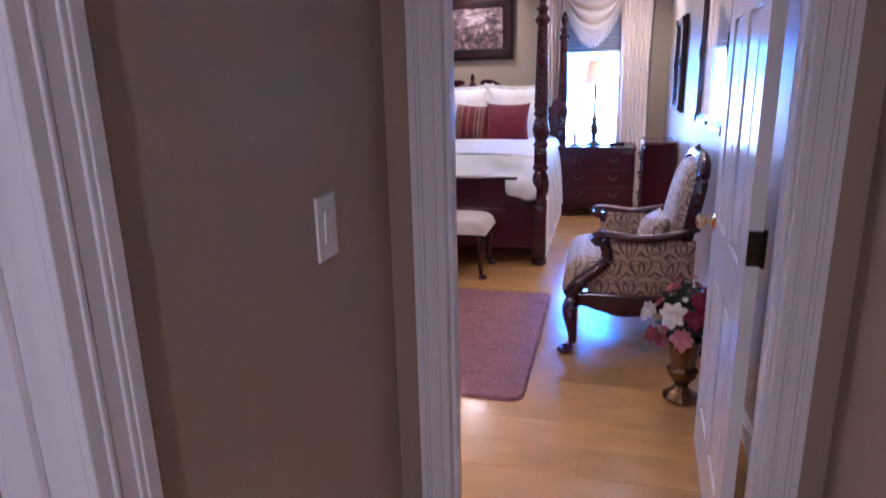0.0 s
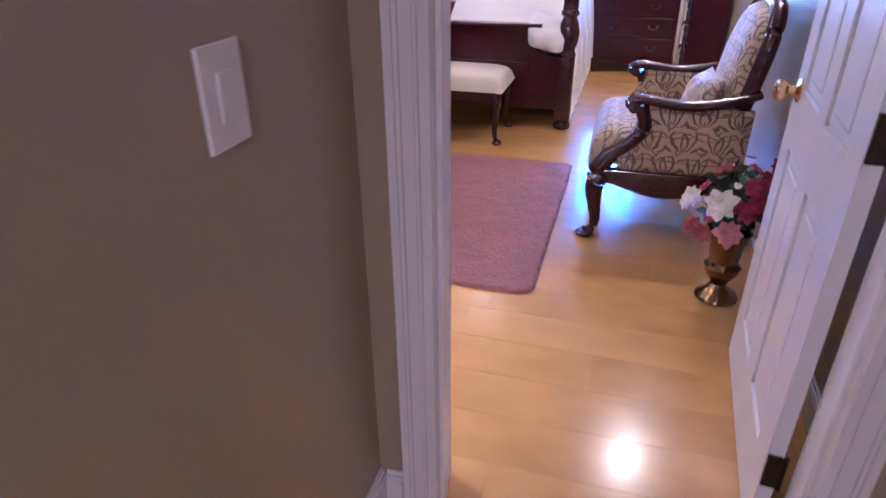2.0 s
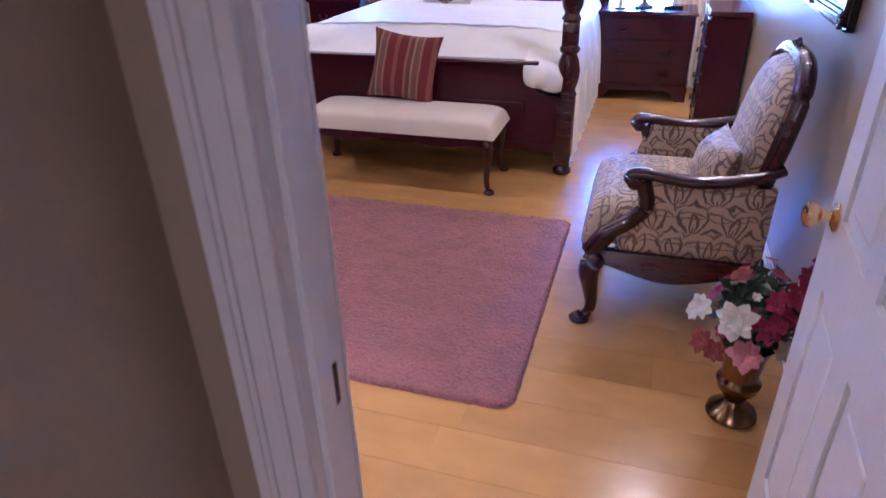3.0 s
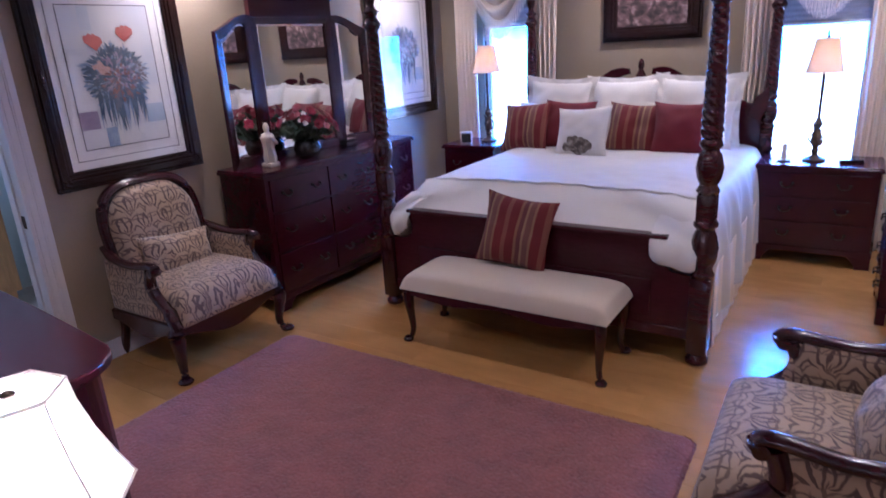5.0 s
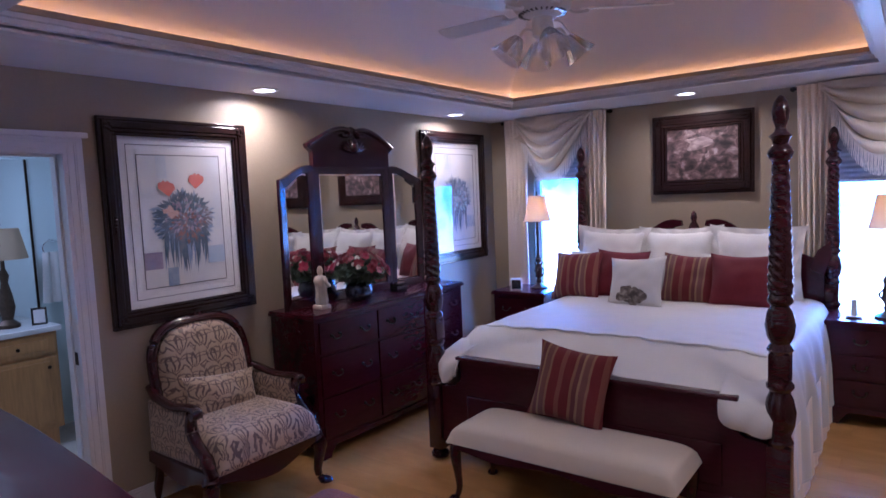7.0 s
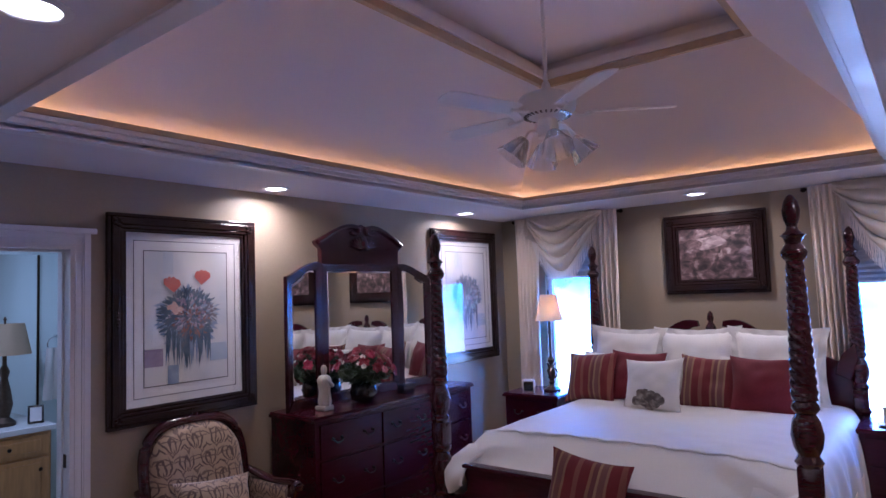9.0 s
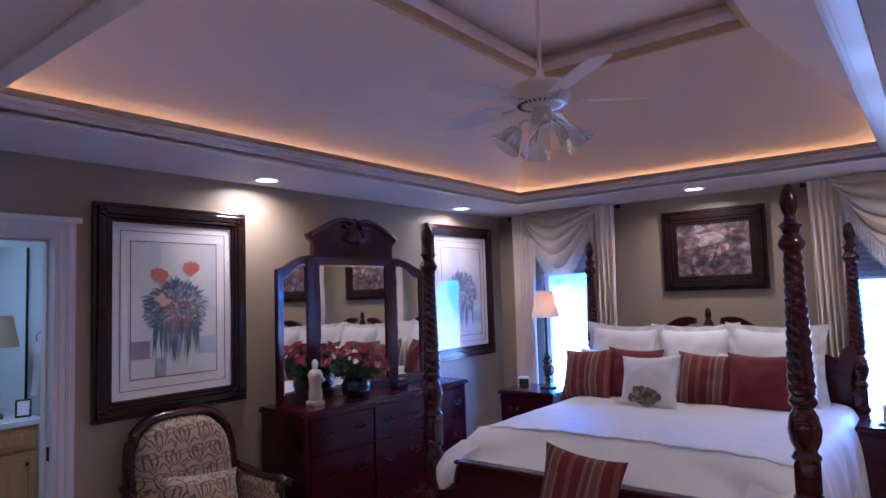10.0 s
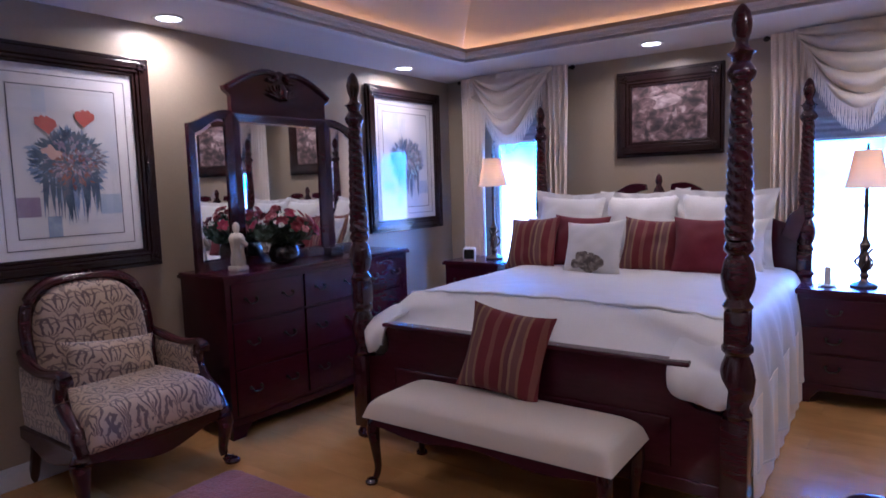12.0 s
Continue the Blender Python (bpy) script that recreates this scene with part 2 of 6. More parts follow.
LEAF = material("dark_leaf", (0.035, 0.06, 0.03), 0.5, grain=0.35, scale=30)
TEAL = cloud_material("slate_blue_wash", [(0.3, (0.035, 0.06, 0.11)), (0.5, (0.09, 0.13, 0.19)), (0.7, (0.20, 0.17, 0.20))], 9, 0.35)
ROSEWASH = cloud_material("red_wash", [(0.3, (0.34, 0.05, 0.045)), (0.7, (0.50, 0.14, 0.11))], 8, 0.35)
PALEWASH = cloud_material("pale_blue_wash", [(0.3, (0.30, 0.37, 0.50)), (0.7, (0.52, 0.54, 0.60))], 5, 0.35)
BLUEWASH = cloud_material("blue_wash", [(0.3, (0.13, 0.19, 0.34)), (0.5, (0.24, 0.30, 0.44)), (0.7, (0.42, 0.46, 0.55))], 9, 0.35)
MAUVEWASH = cloud_material("dusky_mauve_wash", [(0.3, (0.22, 0.15, 0.24)), (0.7, (0.42, 0.36, 0.44))], 6, 0.35)
BROWNWASH = cloud_material("rust_wash", [(0.3, (0.16, 0.06, 0.06)), (0.7, (0.36, 0.16, 0.13))], 9, 0.35)
PEACH = cloud_material("peach_wash", [(0.3, (0.50, 0.30, 0.26)), (0.7, (0.62, 0.45, 0.40))], 8, 0.35)
AQUA = cloud_material("aqua_wash", [(0.3, (0.16, 0.36, 0.44)), (0.7, (0.50, 0.66, 0.70))], 8, 0.35)
LANDSCAPE = cloud_material("misty_landscape_paint", [(0.34, (0.015, 0.012, 0.014)), (0.46, (0.06, 0.040, 0.042)), (0.54, (0.12, 0.075, 0.075)), (0.62, (0.20, 0.145, 0.15)), (0.74, (0.40, 0.33, 0.33))], 13, 0.35, (1, 1, 1.4), 9)
MIST = cloud_material("pale_mist_paint", [(0.36, (0.11, 0.08, 0.085)), (0.52, (0.22, 0.165, 0.17)), (0.70, (0.40, 0.33, 0.33))], 16, 0.35, (1, 1, 1.4), 8)
DAMASK, DAMASK_SEAT, DAMASK_SIDE = (damask_material(n, (0.47, 0.345, 0.235), (0.085, 0.048, 0.045), (0.34, 0.23, 0.15), *ax) for n, ax in (("leaf_damask", "XZ"), ("leaf_damask_seat", "XY"), ("leaf_damask_side", "YZ")))
STRIPE = stripe_material("red_gold_stripes", [(0.0, (0.17, 0.012, 0.018)), (0.22, (0.27, 0.13, 0.07)), (0.29, (0.15, 0.04, 0.045)), (0.40, (0.33, 0.20, 0.11)), (0.46, (0.19, 0.075, 0.065)), (0.60, (0.30, 0.16, 0.09)), (0.66, (0.18, 0.014, 0.02)), (0.88, (0.24, 0.08, 0.055))], 0.23)
SHADE = shade_material("cream_lamp_shade", (0.70, 0.50, 0.33), 0.38)
WHITESHADE = shade_material("white_lamp_shade", (0.88, 0.84, 0.78), 0.6)
SWAG = shade_material("ivory_sheer", (0.88, 0.80, 0.70), 0.15)
FRINGE = shade_material("ivory_fringe", (0.90, 0.84, 0.78), 0.5)
GLASS = glass_material("window_glass")
FROST = glass_material("frosted_glass", 0.25, (0.92, 0.95, 1.0))
PINKP, WHITEP, MAGENTAP, REDP, CORALP = (material(n, c, 0.6, grain=0.2, scale=40, sheen=0.2) for n, c in (
    ("pink_petal", (0.60, 0.22, 0.24)), ("white_petal", (0.72, 0.68, 0.60)), ("magenta_petal", (0.34, 0.012, 0.06)), ("red_petal", (0.22, 0.010, 0.025)), ("coral_petal", (0.30, 0.05, 0.04))))
COVE = emitter("warm_rope_light", (1.0, 0.50, 0.16), COVE_GLOW)


# ---- building helpers ----
def part(name, bm, mat, parent=None, label="", smooth=False, m=None):
    me = bpy.data.meshes.new(name)
    bmesh.ops.recalc_face_normals(bm, faces=bm.faces[:])
    if smooth:
        for f in bm.faces:
            f.smooth = True
        for e in bm.edges:
            if len(e.link_faces) == 2 and e.calc_face_angle(0) > 0.75:
                e.smooth = False
    bm.to_mesh(me)
    bm.free()
    me.materials.append(mat)
    ob = new(name, me)
    if parent:
        ob.parent = parent
    if m is not None:
        ob.matrix_basis = m
    if label:
        ob["label"] = label
    return ob


def thing(name, label, category, m=None, group="", kind=""):
    ob = new(name)
    ob.empty_display_size = 0.1
    if m is not None:
        ob.matrix_basis = m
    return tagged(ob, label, category, group, kind)


def box(bm, x0, x1, y0, y1, z0, z1, bevel=0.0, m=None):
    r = bmesh.ops.create_cube(bm, size=1)
    vs = r["verts"]
    for v in vs:
        v.co = Vector((x0 + (v.co.x + 0.5) * (x1 - x0), y0 + (v.co.y + 0.5) * (y1 - y0), z0 + (v.co.z + 0.5) * (z1 - z0)))
    if bevel:
        es = list({e for v in vs for e in v.link_edges})
        r = bmesh.ops.bevel(bm, geom=es, offset=bevel, segments=2, affect="EDGES", profile=0.5)
        vs = r["verts"]
    if m is not None:
        bmesh.ops.transform(bm, matrix=m, verts=[v for v in vs if v.is_valid])
    return vs


def boxed(*args, **kw):
    bm = bmesh.new()
    box(bm, *args, **kw)
    return bm


def lathe(bm, profile, seg=20, at=(0, 0, 0), twist=0.0, lobes=0, depth=0.0, caps=True):
    """Turned shape about z. twist and lobes cut a rope carving: radians per metre, number of strands, depth."""
    rings = []
    for r, z in profile:
        ring = []
        for i in range(seg):
            a = 2 * math.pi * i / seg
            rr = r
            if lobes and depth:
                rr = r * (1 + depth * math.cos(lobes * a + twist * z))
            ring.append(bm.verts.new((at[0] + rr * math.cos(a), at[1] + rr * math.sin(a), at[2] + z)))
        rings.append(ring)
    for a, b in zip(rings, rings[1:]):
        for i in range(seg):
            bm.faces.new((a[i], a[(i + 1) % seg], b[(i + 1) % seg], b[i]))
    if caps:
        bm.faces.new(rings[0][::-1])
        bm.faces.new(rings[-1])


def turned(profile, seg=20, at=(0, 0, 0), **kw):
    bm = bmesh.new()
    lathe(bm, profile, seg, at, **kw)
    return bm


def tube(bm, pts, radii, seg=10, flat=1.0):
    """A limb along a line of points, with a radius at each."""
    pts = [Vector(p) for p in pts]
    n = len(pts)
    if not hasattr(radii, "__len__"):
        radii = [radii] * n
    rings = []
    for i, p in enumerate(pts):
        d = (pts[min(i + 1, n - 1)] - pts[max(i - 1, 0)]).normalized()
        up = Vector((0, 0, 1)) if abs(d.z) < 0.9 else Vector((0, 1, 0))
        u = d.cross(up).normalized()
        w = u.cross(d).normalized()
        rings.append([bm.verts.new(p + radii[i] * (math.cos(a) * u + flat * math.sin(a) * w)) for a in (2 * math.pi * k / seg for k in range(seg))])
    for a, b in zip(rings, rings[1:]):
        for i in range(seg):
            bm.faces.new((a[i], a[(i + 1) % seg], b[(i + 1) % seg], b[i]))
    bm.faces.new(rings[0][::-1])
    bm.faces.new(rings[-1])


def smooth_line(pts, n=8):
    """Points of a smooth curve through the given ones."""
    P = [Vector(p) for p in pts]
    out = []
    for i in range(len(P) - 1):
        a, b, c, d = P[max(i - 1, 0)], P[i], P[i + 1], P[min(i + 2, len(P) - 1)]
        for k in range(n):
            t = k / n
            out.append(0.5 * ((2 * b) + (c - a) * t + (2 * a - 5 * b + 4 * c - d) * t * t + (3 * b - a - 3 * c + d) * t ** 3))
    out.append(P[-1])
    return out


def prism(bm, outline, depth, m=None, bevel=0.0):
    """A board of any outline in x and z, its thickness along y."""
    front = [bm.verts.new((x, 0, z)) for x, z in outline]
    back = [bm.verts.new((x, depth, z)) for x, z in outline]
    n = len(outline)
    fs = [bm.faces.new(front), bm.faces.new(back[::-1])]
    for i in range(n):
        fs.append(bm.faces.new((front[i], back[i], back[(i + 1) % n], front[(i + 1) % n])))
    bmesh.ops.recalc_face_normals(bm, faces=fs)
    vs = front + back
    if bevel:
        r = bmesh.ops.bevel(bm, geom=list({e for f in fs[:2] for e in f.edges}), offset=bevel, segments=2, affect="EDGES", profile=0.5)
        vs = list({v for v in vs if v.is_valid} | set(r["verts"]))
    if m is not None:
        bmesh.ops.transform(bm, matrix=m, verts=vs)


def board(outline, depth, **kw):
    bm = bmesh.new()
    prism(bm, outline, depth, **kw)
    return bm


def cushion(w, h, t, n=20, pinch=0.11, ruffle=0.0, seed=0):
    """A stuffed pillow, upright in x and z, thick along y."""
    bm = bmesh.new()
    sides = []
    for s in (-1, 1):
        g = []
        for j in range(n + 1):
            row = []
            for i in range(n + 1):
                u, v = 2 * i / n - 1, 2 * j / n - 1
                e = (1 - abs(u) ** 2.2) * (1 - abs(v) ** 2.2)
                puff = max(0.0, e) ** 0.62
                x = u * w / 2 * (1 - pinch * (1 - abs(v) ** 2) * abs(u) ** 3)
                z = v * h / 2 * (1 - pinch * (1 - abs(u) ** 2) * abs(v) ** 3)
                k = noise.noise(Vector((u * 2.3 + seed, v * 2.3, s * 1.7 + seed * 0.7)))
                y = s * t / 2 * puff * (1 + 0.22 * k)
                if ruffle:
                    edge = max(abs(u), abs(v)) ** 10
                    y += edge * ruffle * math.sin(22 * (u + v) + seed)
                row.append((x, y, z))
            g.append(row)
        sides.append(g)
    cache = {}

    def vert(s, i, j):
        key = (0 if i in (0, n) or j in (0, n) else s, i, j)
        if key not in cache:
            cache[key] = bm.verts.new(sides[s][j][i])
        return cache[key]

    for s in (0, 1):
        for j in range(n):
            for i in range(n):
                q = [vert(s, i, j), vert(s, i + 1, j), vert(s, i + 1, j + 1), vert(s, i, j + 1)]
                bm.faces.new(q if s == 0 else q[::-1])
    return bm


def sheet(fn, nu, nv, thick=0.0):
    """A surface fn(u, v), with u and v from 0 to 1; thick gives it a second side along y or z by fn's normal."""
    bm = bmesh.new()
    g = [[bm.verts.new(fn(i / nu, j / nv)) for i in range(nu + 1)] for j in range(nv + 1)]
    for j in range(nv):
        for i in range(nu):
            bm.faces.new((g[j][i], g[j][i + 1], g[j + 1][i + 1], g[j + 1][i]))
    if thick:
        bmesh.ops.recalc_face_normals(bm, faces=bm.faces[:])
        bmesh.ops.solidify(bm, geom=bm.faces[:], thickness=thick)
    return bm


# ---- the setting ----
def wall(name, boxes, mat, label, parent=None):
    bm = bmesh.new()
    for b in boxes:
        box(bm, *b)
    return tagged(part(name, bm, mat, parent), label, "wall", kind="structure")


HY0, HY1 = 2.0, 2.115         # the doorway wall, hall side and room side
DX0, DX1, DZ = -0.232, 0.578, 2.04   # the bedroom doorway
WL, WR = (-2.95, -2.36), (-0.38, 0.30)   # window openings across x
SILL, HEAD = 0.62, 2.2
BY0, BY1 = 2.80, 3.625         # bathroom doorway along y
SW = -0.385                   # hall wall with the switch
HR = 0.725                    # hall wall on the hinge side
OY0, OY1 = 0.0, 0.943        # opening in the switch wall
T = 0.14

floor = tagged(part("floor", boxed(-5.8, 1.2, -2.6, 8.1, -0.15, -0.013), GAP), "sub-floor under maple planks and tiles", "floor", kind="structure")
wall("wall_west", [(XL - T, XL, HY1, BY0 - 0.02, 0, 2.7), (XL - T, XL, BY1 + 0.02, YB + T, 0, 2.7), (XL - T, XL, BY0 - 0.02, BY1 + 0.02, DZ + 0.02, 2.7)], WALL, "olive tan painted bedroom wall with a doorway")
wall("wall_north", [(XL, WL[0], YB, YB + T, 0, 2.7), (WL[1], WR[0], YB, YB + T, 0, 2.7), (WR[1], XR, YB, YB + T, 0, 2.7),
                    (WL[0], WL[1], YB, YB + T, 0, SILL), (WL[0], WL[1], YB, YB + T, HEAD, 2.7), (WR[0], WR[1], YB, YB + T, 0, SILL), (WR[0], WR[1], YB, YB + T, HEAD, 2.7)],
     WALL, "olive tan painted wall with two windows")
wall("wall_east", [(XR, XR + T, HY1, YB + T, 0, 2.7)], WALL, "olive tan painted bedroom wall")
wall("wall_south", [(XL - T, DX0 - 0.02, HY0, HY1, 0, 2.7), (DX1 + 0.02, XR + T, HY0, HY1, 0, 2.7), (DX0 - 0.02, DX1 + 0.02, HY0, HY1, DZ + 0.02, 2.7)], WALL, "tan painted wall with the bedroom doorway")
wall("wall_hall_west", [(SW - 0.12, SW, OY1 + 0.02, HY0, 0, 2.7), (SW - 0.12, SW, OY0 - 0.02, OY1 + 0.02, DZ + 0.02, 2.7), (SW - 0.12, SW, -2.4, OY0 - 0.02, 0, 2.7)], WALL, "tan painted hall wall with a light switch")
wall("wall_hall_east", [(HR, HR + 0.12, -2.4, HY0, 0, 2.7)], WALL, "tan painted hall wall")
wall("wall_hall_end", [(SW - 0.12, HR + 0.12, -2.52, -2.4, 0, 2.7)], WALL, "tan painted end wall of the hall")
wall("wall_study", [(-2.7, -2.58, -1.5, HY0, 0, 2.7), (-2.58, SW - 0.12, -1.62, -1.5, 0, 2.7)], WALL, "tan painted wall of the side room")
wall("wall_bathroom", [(-5.52, -5.4, 2.3, 4.52, 0, 2.7), (-5.4, XL - T, 4.4, 4.52, 0, 2.7), (-5.4, XL - T, 2.3, 2.42, 0, 2.7)], BLUEWALL, "pale blue painted bathroom wall")

# ceilings: flat soffit round a sloped tray
TX0, TX1, TY0, TY1 = -2.71, -0.03, 3.06, 7.07
bm = bmesh.new()
for b in ((XL, TX0, HY1, YB), (TX1, XR, HY1, YB), (TX0, TX1, HY1, TY0), (TX0, TX1, TY1, YB)):
    box(bm, *b, ZC, ZC + 0.03)
LEDGE, UP0, UP1 = 0.13, 3.30, 3.43
ox0, ox1, oy0, oy1 = TX0 - LEDGE, TX1 + LEDGE, TY0 - LEDGE, TY1 + LEDGE
ux0, ux1, uy0, uy1 = -2.12, -0.66, 3.83, 6.48
lo = [bm.verts.new(c) for c in ((ox0, oy0, 2.50), (ox1, oy0, 2.50), (ox1, oy1, 2.50), (ox0, oy1, 2.50))]
hi = [bm.verts.new(c) for c in ((ux0, uy0, UP0), (ux1, uy0, UP0), (ux1, uy1, UP0), (ux0, uy1, UP0))]
for i in range(4):
    bm.faces.new((lo[i], lo[(i + 1) % 4], hi[(i + 1) % 4], hi[i]))
e = 0.05
top = [bm.verts.new(c) for c in ((ux0 - e, uy0 - e, UP0 + 0.02), (ux1 + e, uy0 - e, UP0 + 0.02), (ux1 + e, uy1 + e, UP0 + 0.02), (ux0 - e, uy1 + e, UP0 + 0.02))]
ceil_top = [bm.verts.new((v.co.x, v.co.y, UP1 + 0.05)) for v in top]
for i in range(4):
    bm.faces.new((hi[i], hi[(i + 1) % 4], top[(i + 1) % 4], top[i]))
    bm.faces.new((top[i], top[(i + 1) % 4], ceil_top[(i + 1) % 4], ceil_top[i]))
bm.faces.new(ceil_top)
tagged(part("ceiling", bm, CEIL), "white tray ceiling with sloped sides and flat soffit", "ceiling", kind="structure")
tagged(part("ceiling_hall", boxed(SW, HR, -2.4, HY0, ZC, ZC + 0.05), CEIL), "white flat ceiling of the hall", "ceiling", kind="structure")
tagged(part("ceiling_study", boxed(-2.58, SW - 0.12, -1.5, HY0, ZC, ZC + 0.05), CEIL), "white flat ceiling of the side room", "ceiling", kind="structure")
tagged(part("ceiling_bathroom", boxed(-5.4, XL - T, 2.42, 4.4, ZC, ZC + 0.05), CEIL), "white flat ceiling of the bathroom", "ceiling", kind="structure")


def ring(bm, x0, x1, y0, y1, z0, z1, w):
    """A rectangular frame lying flat, of width w measured outwards."""
    for b in ((x0 - w, x1 + w, y0 - w, y0), (x0 - w, x1 + w, y1, y1 + w), (x0 - w, x0, y0, y1), (x1, x1 + w, y0, y1)):
        box(bm, *b, z0, z1, 0.003)


trim = thing("trim_tray", "stepped white crown moulding round the tray ceiling", "moulding", kind="structure")
for k, (inset, z0, z1) in enumerate(((0.0, 2.452, 2.478), (0.022, 2.478, 2.502), (0.040, 2.502, 2.524))):
    bm = bmesh.new()
    ring(bm, TX0 + inset, TX1 - inset, TY0 + inset, TY1 - inset, z0, z1, 0.07 + inset * 0.6)
    part("moulding_step", bm, TRIM, trim)
# lip coloured tan so that it looks lit by the cove
bm = bmesh.new()
ring(bm, TX0 + 0.045, TX1 - 0.045, TY0 + 0.045, TY1 - 0.045, 2.524, 2.552, 0.03)
part("lip", bm, TAN, trim, "tan wooden lip with the warm cove light put into its colour")
bm = bmesh.new()
q = 0.055
for a, b in (((TX0 - q, TY0 - q), (TX1 + q, TY0 - q)), ((TX1 + q, TY0 - q), (TX1 + q, TY1 + q)), ((TX1 + q, TY1 + q), (TX0 - q, TY1 + q)), ((TX0 - q, TY1 + q), (TX0 - q, TY0 - q))):
    tube(bm, [(*a, 2.53), (*b, 2.53)], 0.007, 6)
tagged(part("rope_light", bm, COVE), "warm glowing rope light hidden in the ceiling cove", "light")
trim = thing("trim_upper", "tan strip and white board round the upper ceiling panel", "moulding", kind="structure")
bm = bmesh.new()
ring(bm, ux0 + 0.02, ux1 - 0.02, uy0 + 0.02, uy1 - 0.02, UP0 - 0.02, UP0 + 0.035, 0.04)
part("strip", bm, TAN, trim)
bm = bmesh.new()
ring(bm, ux0 + 0.035, ux1 - 0.035, uy0 + 0.035, uy1 - 0.035, UP0 + 0.035, UP0 + 0.10, 0.05)
part("fascia", bm, TRIM, trim)


def casing(bm, axis, at, side, a0, a1, top, w=0.09, floor_z=0.0):
    """A moulded door casing round an opening on the face `at` of a wall; axis: the way the wall runs; side: which way it faces."""
    def slab(u0, u1, z0, z1, d):
        lo, hi = (at, at + side * d) if side > 0 else (at + side * d, at)
        if axis == "x":
            box(bm, u0, u1, lo, hi, z0, z1, 0.002)
        else:
            box(bm, lo, hi, u0, u1, z0, z1, 0.002)
    for k, (i0, i1, d) in enumerate(((0.0, 0.022, 0.012), (0.022, 0.030, 0.0155), (0.030, 0.056, 0.014), (0.056, 0.066, 0.018), (0.066, w, 0.0205))):
        slab(a0 - i1, a0 - i0, floor_z, top + i1, d)
        slab(a1 + i0, a1 + i1, floor_z, top + i1, d)
        slab(a0 - i0, a1 + i0, top + i0, top + i1, d)


def doorcase(name, label, axis, f0, f1, a0, a1, top, cw=0.09, cw2=0.09):
    ob = thing(name, label, "door frame", kind="structure")
    bm = bmesh.new()
    casing(bm, axis, f0, -1, a0, a1, top, cw)
    part("casing", bm, TRIM, ob)
    bm = bmesh.new()
    casing(bm, axis, f1, 1, a0, a1, top, cw2)
    part("casing", bm, TRIM, ob)
    bm = bmesh.new()
    for b in ((a0 - 0.02, a0, 0, top), (a1, a1 + 0.02, 0, top), (a0 - 0.02, a1 + 0.02, top, top + 0.02)):
        if axis == "x":
            box(bm, b[0], b[1], f0, f1, b[2], b[3], 0.002)
        else:
            box(bm, f0, f1, b[0], b[1], b[2], b[3], 0.002)
    part("jamb", bm, TRIM, ob)
    bm = bmesh.new()
    mid = (f0 + f1) / 2 - 0.015
    for b in ((a0, a0 + 0.012, 0, top), (a1 - 0.012, a1, 0, top), (a0 + 0.012, a1 - 0.012, top - 0.012, top)):
        if axis == "x":
            box(bm, b[0], b[1], mid - 0.02, mid + 0.02, b[2], b[3], 0.002)
        else:
            box(bm, mid - 0.02, mid + 0.02, b[0], b[1], b[2], b[3], 0.002)
    part("door_stop", bm, TRIM, ob)
    return ob


door_frame = doorcase("door_frame_1", "white moulded frame of the bedroom doorway", "x", HY0, HY1, DX0, DX1, DZ, 0.085)
part("strike_plate", boxed(DX0, DX0 + 0.003, HY1 - 0.06, HY1 - 0.025, 0.90, 0.97, 0.0008), OLDBRASS, door_frame, "dark brass strike plate")
bath_frame = doorcase("door_frame_2", "white moulded frame of the bathroom doorway", "y", XL - T, XL, BY0, BY1, DZ, 0.09, 0.10)
part("header_cap", boxed(XL + 0.0206, XL + 0.042, BY0 - 0.125, BY1 + 0.125, DZ + 0.082, DZ + 0.112, 0.005), TRIM, bath_frame, "projecting cap over the frame")
part("strike_plate", boxed(XL - 0.06, XL - 0.025, BY1 - 0.0032, BY1 - 0.0005, 0.90, 0.97, 0.0008), OLDBRASS, bath_frame, "dark brass strike plate")
doorcase("door_frame_3", "white moulded frame of the side room doorway", "y", SW - 0.12, SW, OY0, OY1, DZ, 0.09, 0.088)


def baseboard(bm, axis, at, side, a0, a1):
    for z0, z1, d in ((0, 0.085, 0.016), (0.085, 0.10, 0.012), (0.10, 0.115, 0.007)):
        lo, hi = (at, at + side * d) if side > 0 else (at + side * d, at)
        if axis == "x":
            box(bm, a0, a1, lo, hi, z0, z1, 0.002)
        else:
            box(bm, lo, hi, a0, a1, z0, z1, 0.002)


for name, runs in (("baseboard_west", [("y", XL, 1, HY1, BY0 - 0.102), ("y", XL, 1, BY1 + 0.102, YB)]),
                   ("baseboard_north", [("x", YB, -1, XL + 0.02, XR - 0.02)]),
                   ("baseboard_east", [("y", XR, -1, HY1, YB)]),
                   ("baseboard_south", [("x", HY1, 1, XL + 0.02, DX0 - 0.094), ("x", HY1, 1, DX1 + 0.094, XR - 0.02)]),
                   ("baseboard_hall", [("y", SW, 1, OY1 + 0.092, HY0), ("y", HR, -1, -2.4, HY0), ("x", HY0, -1, SW + 0.018, DX0 - 0.089), ("x", HY0, -1, DX1 + 0.089, HR - 0.018)])):
    bm = bmesh.new()
    for r in runs:
        baseboard(bm, *r)
    tagged(part(name, bm, TRIM), "white moulded baseboard along the wall", "baseboard", kind="structure")


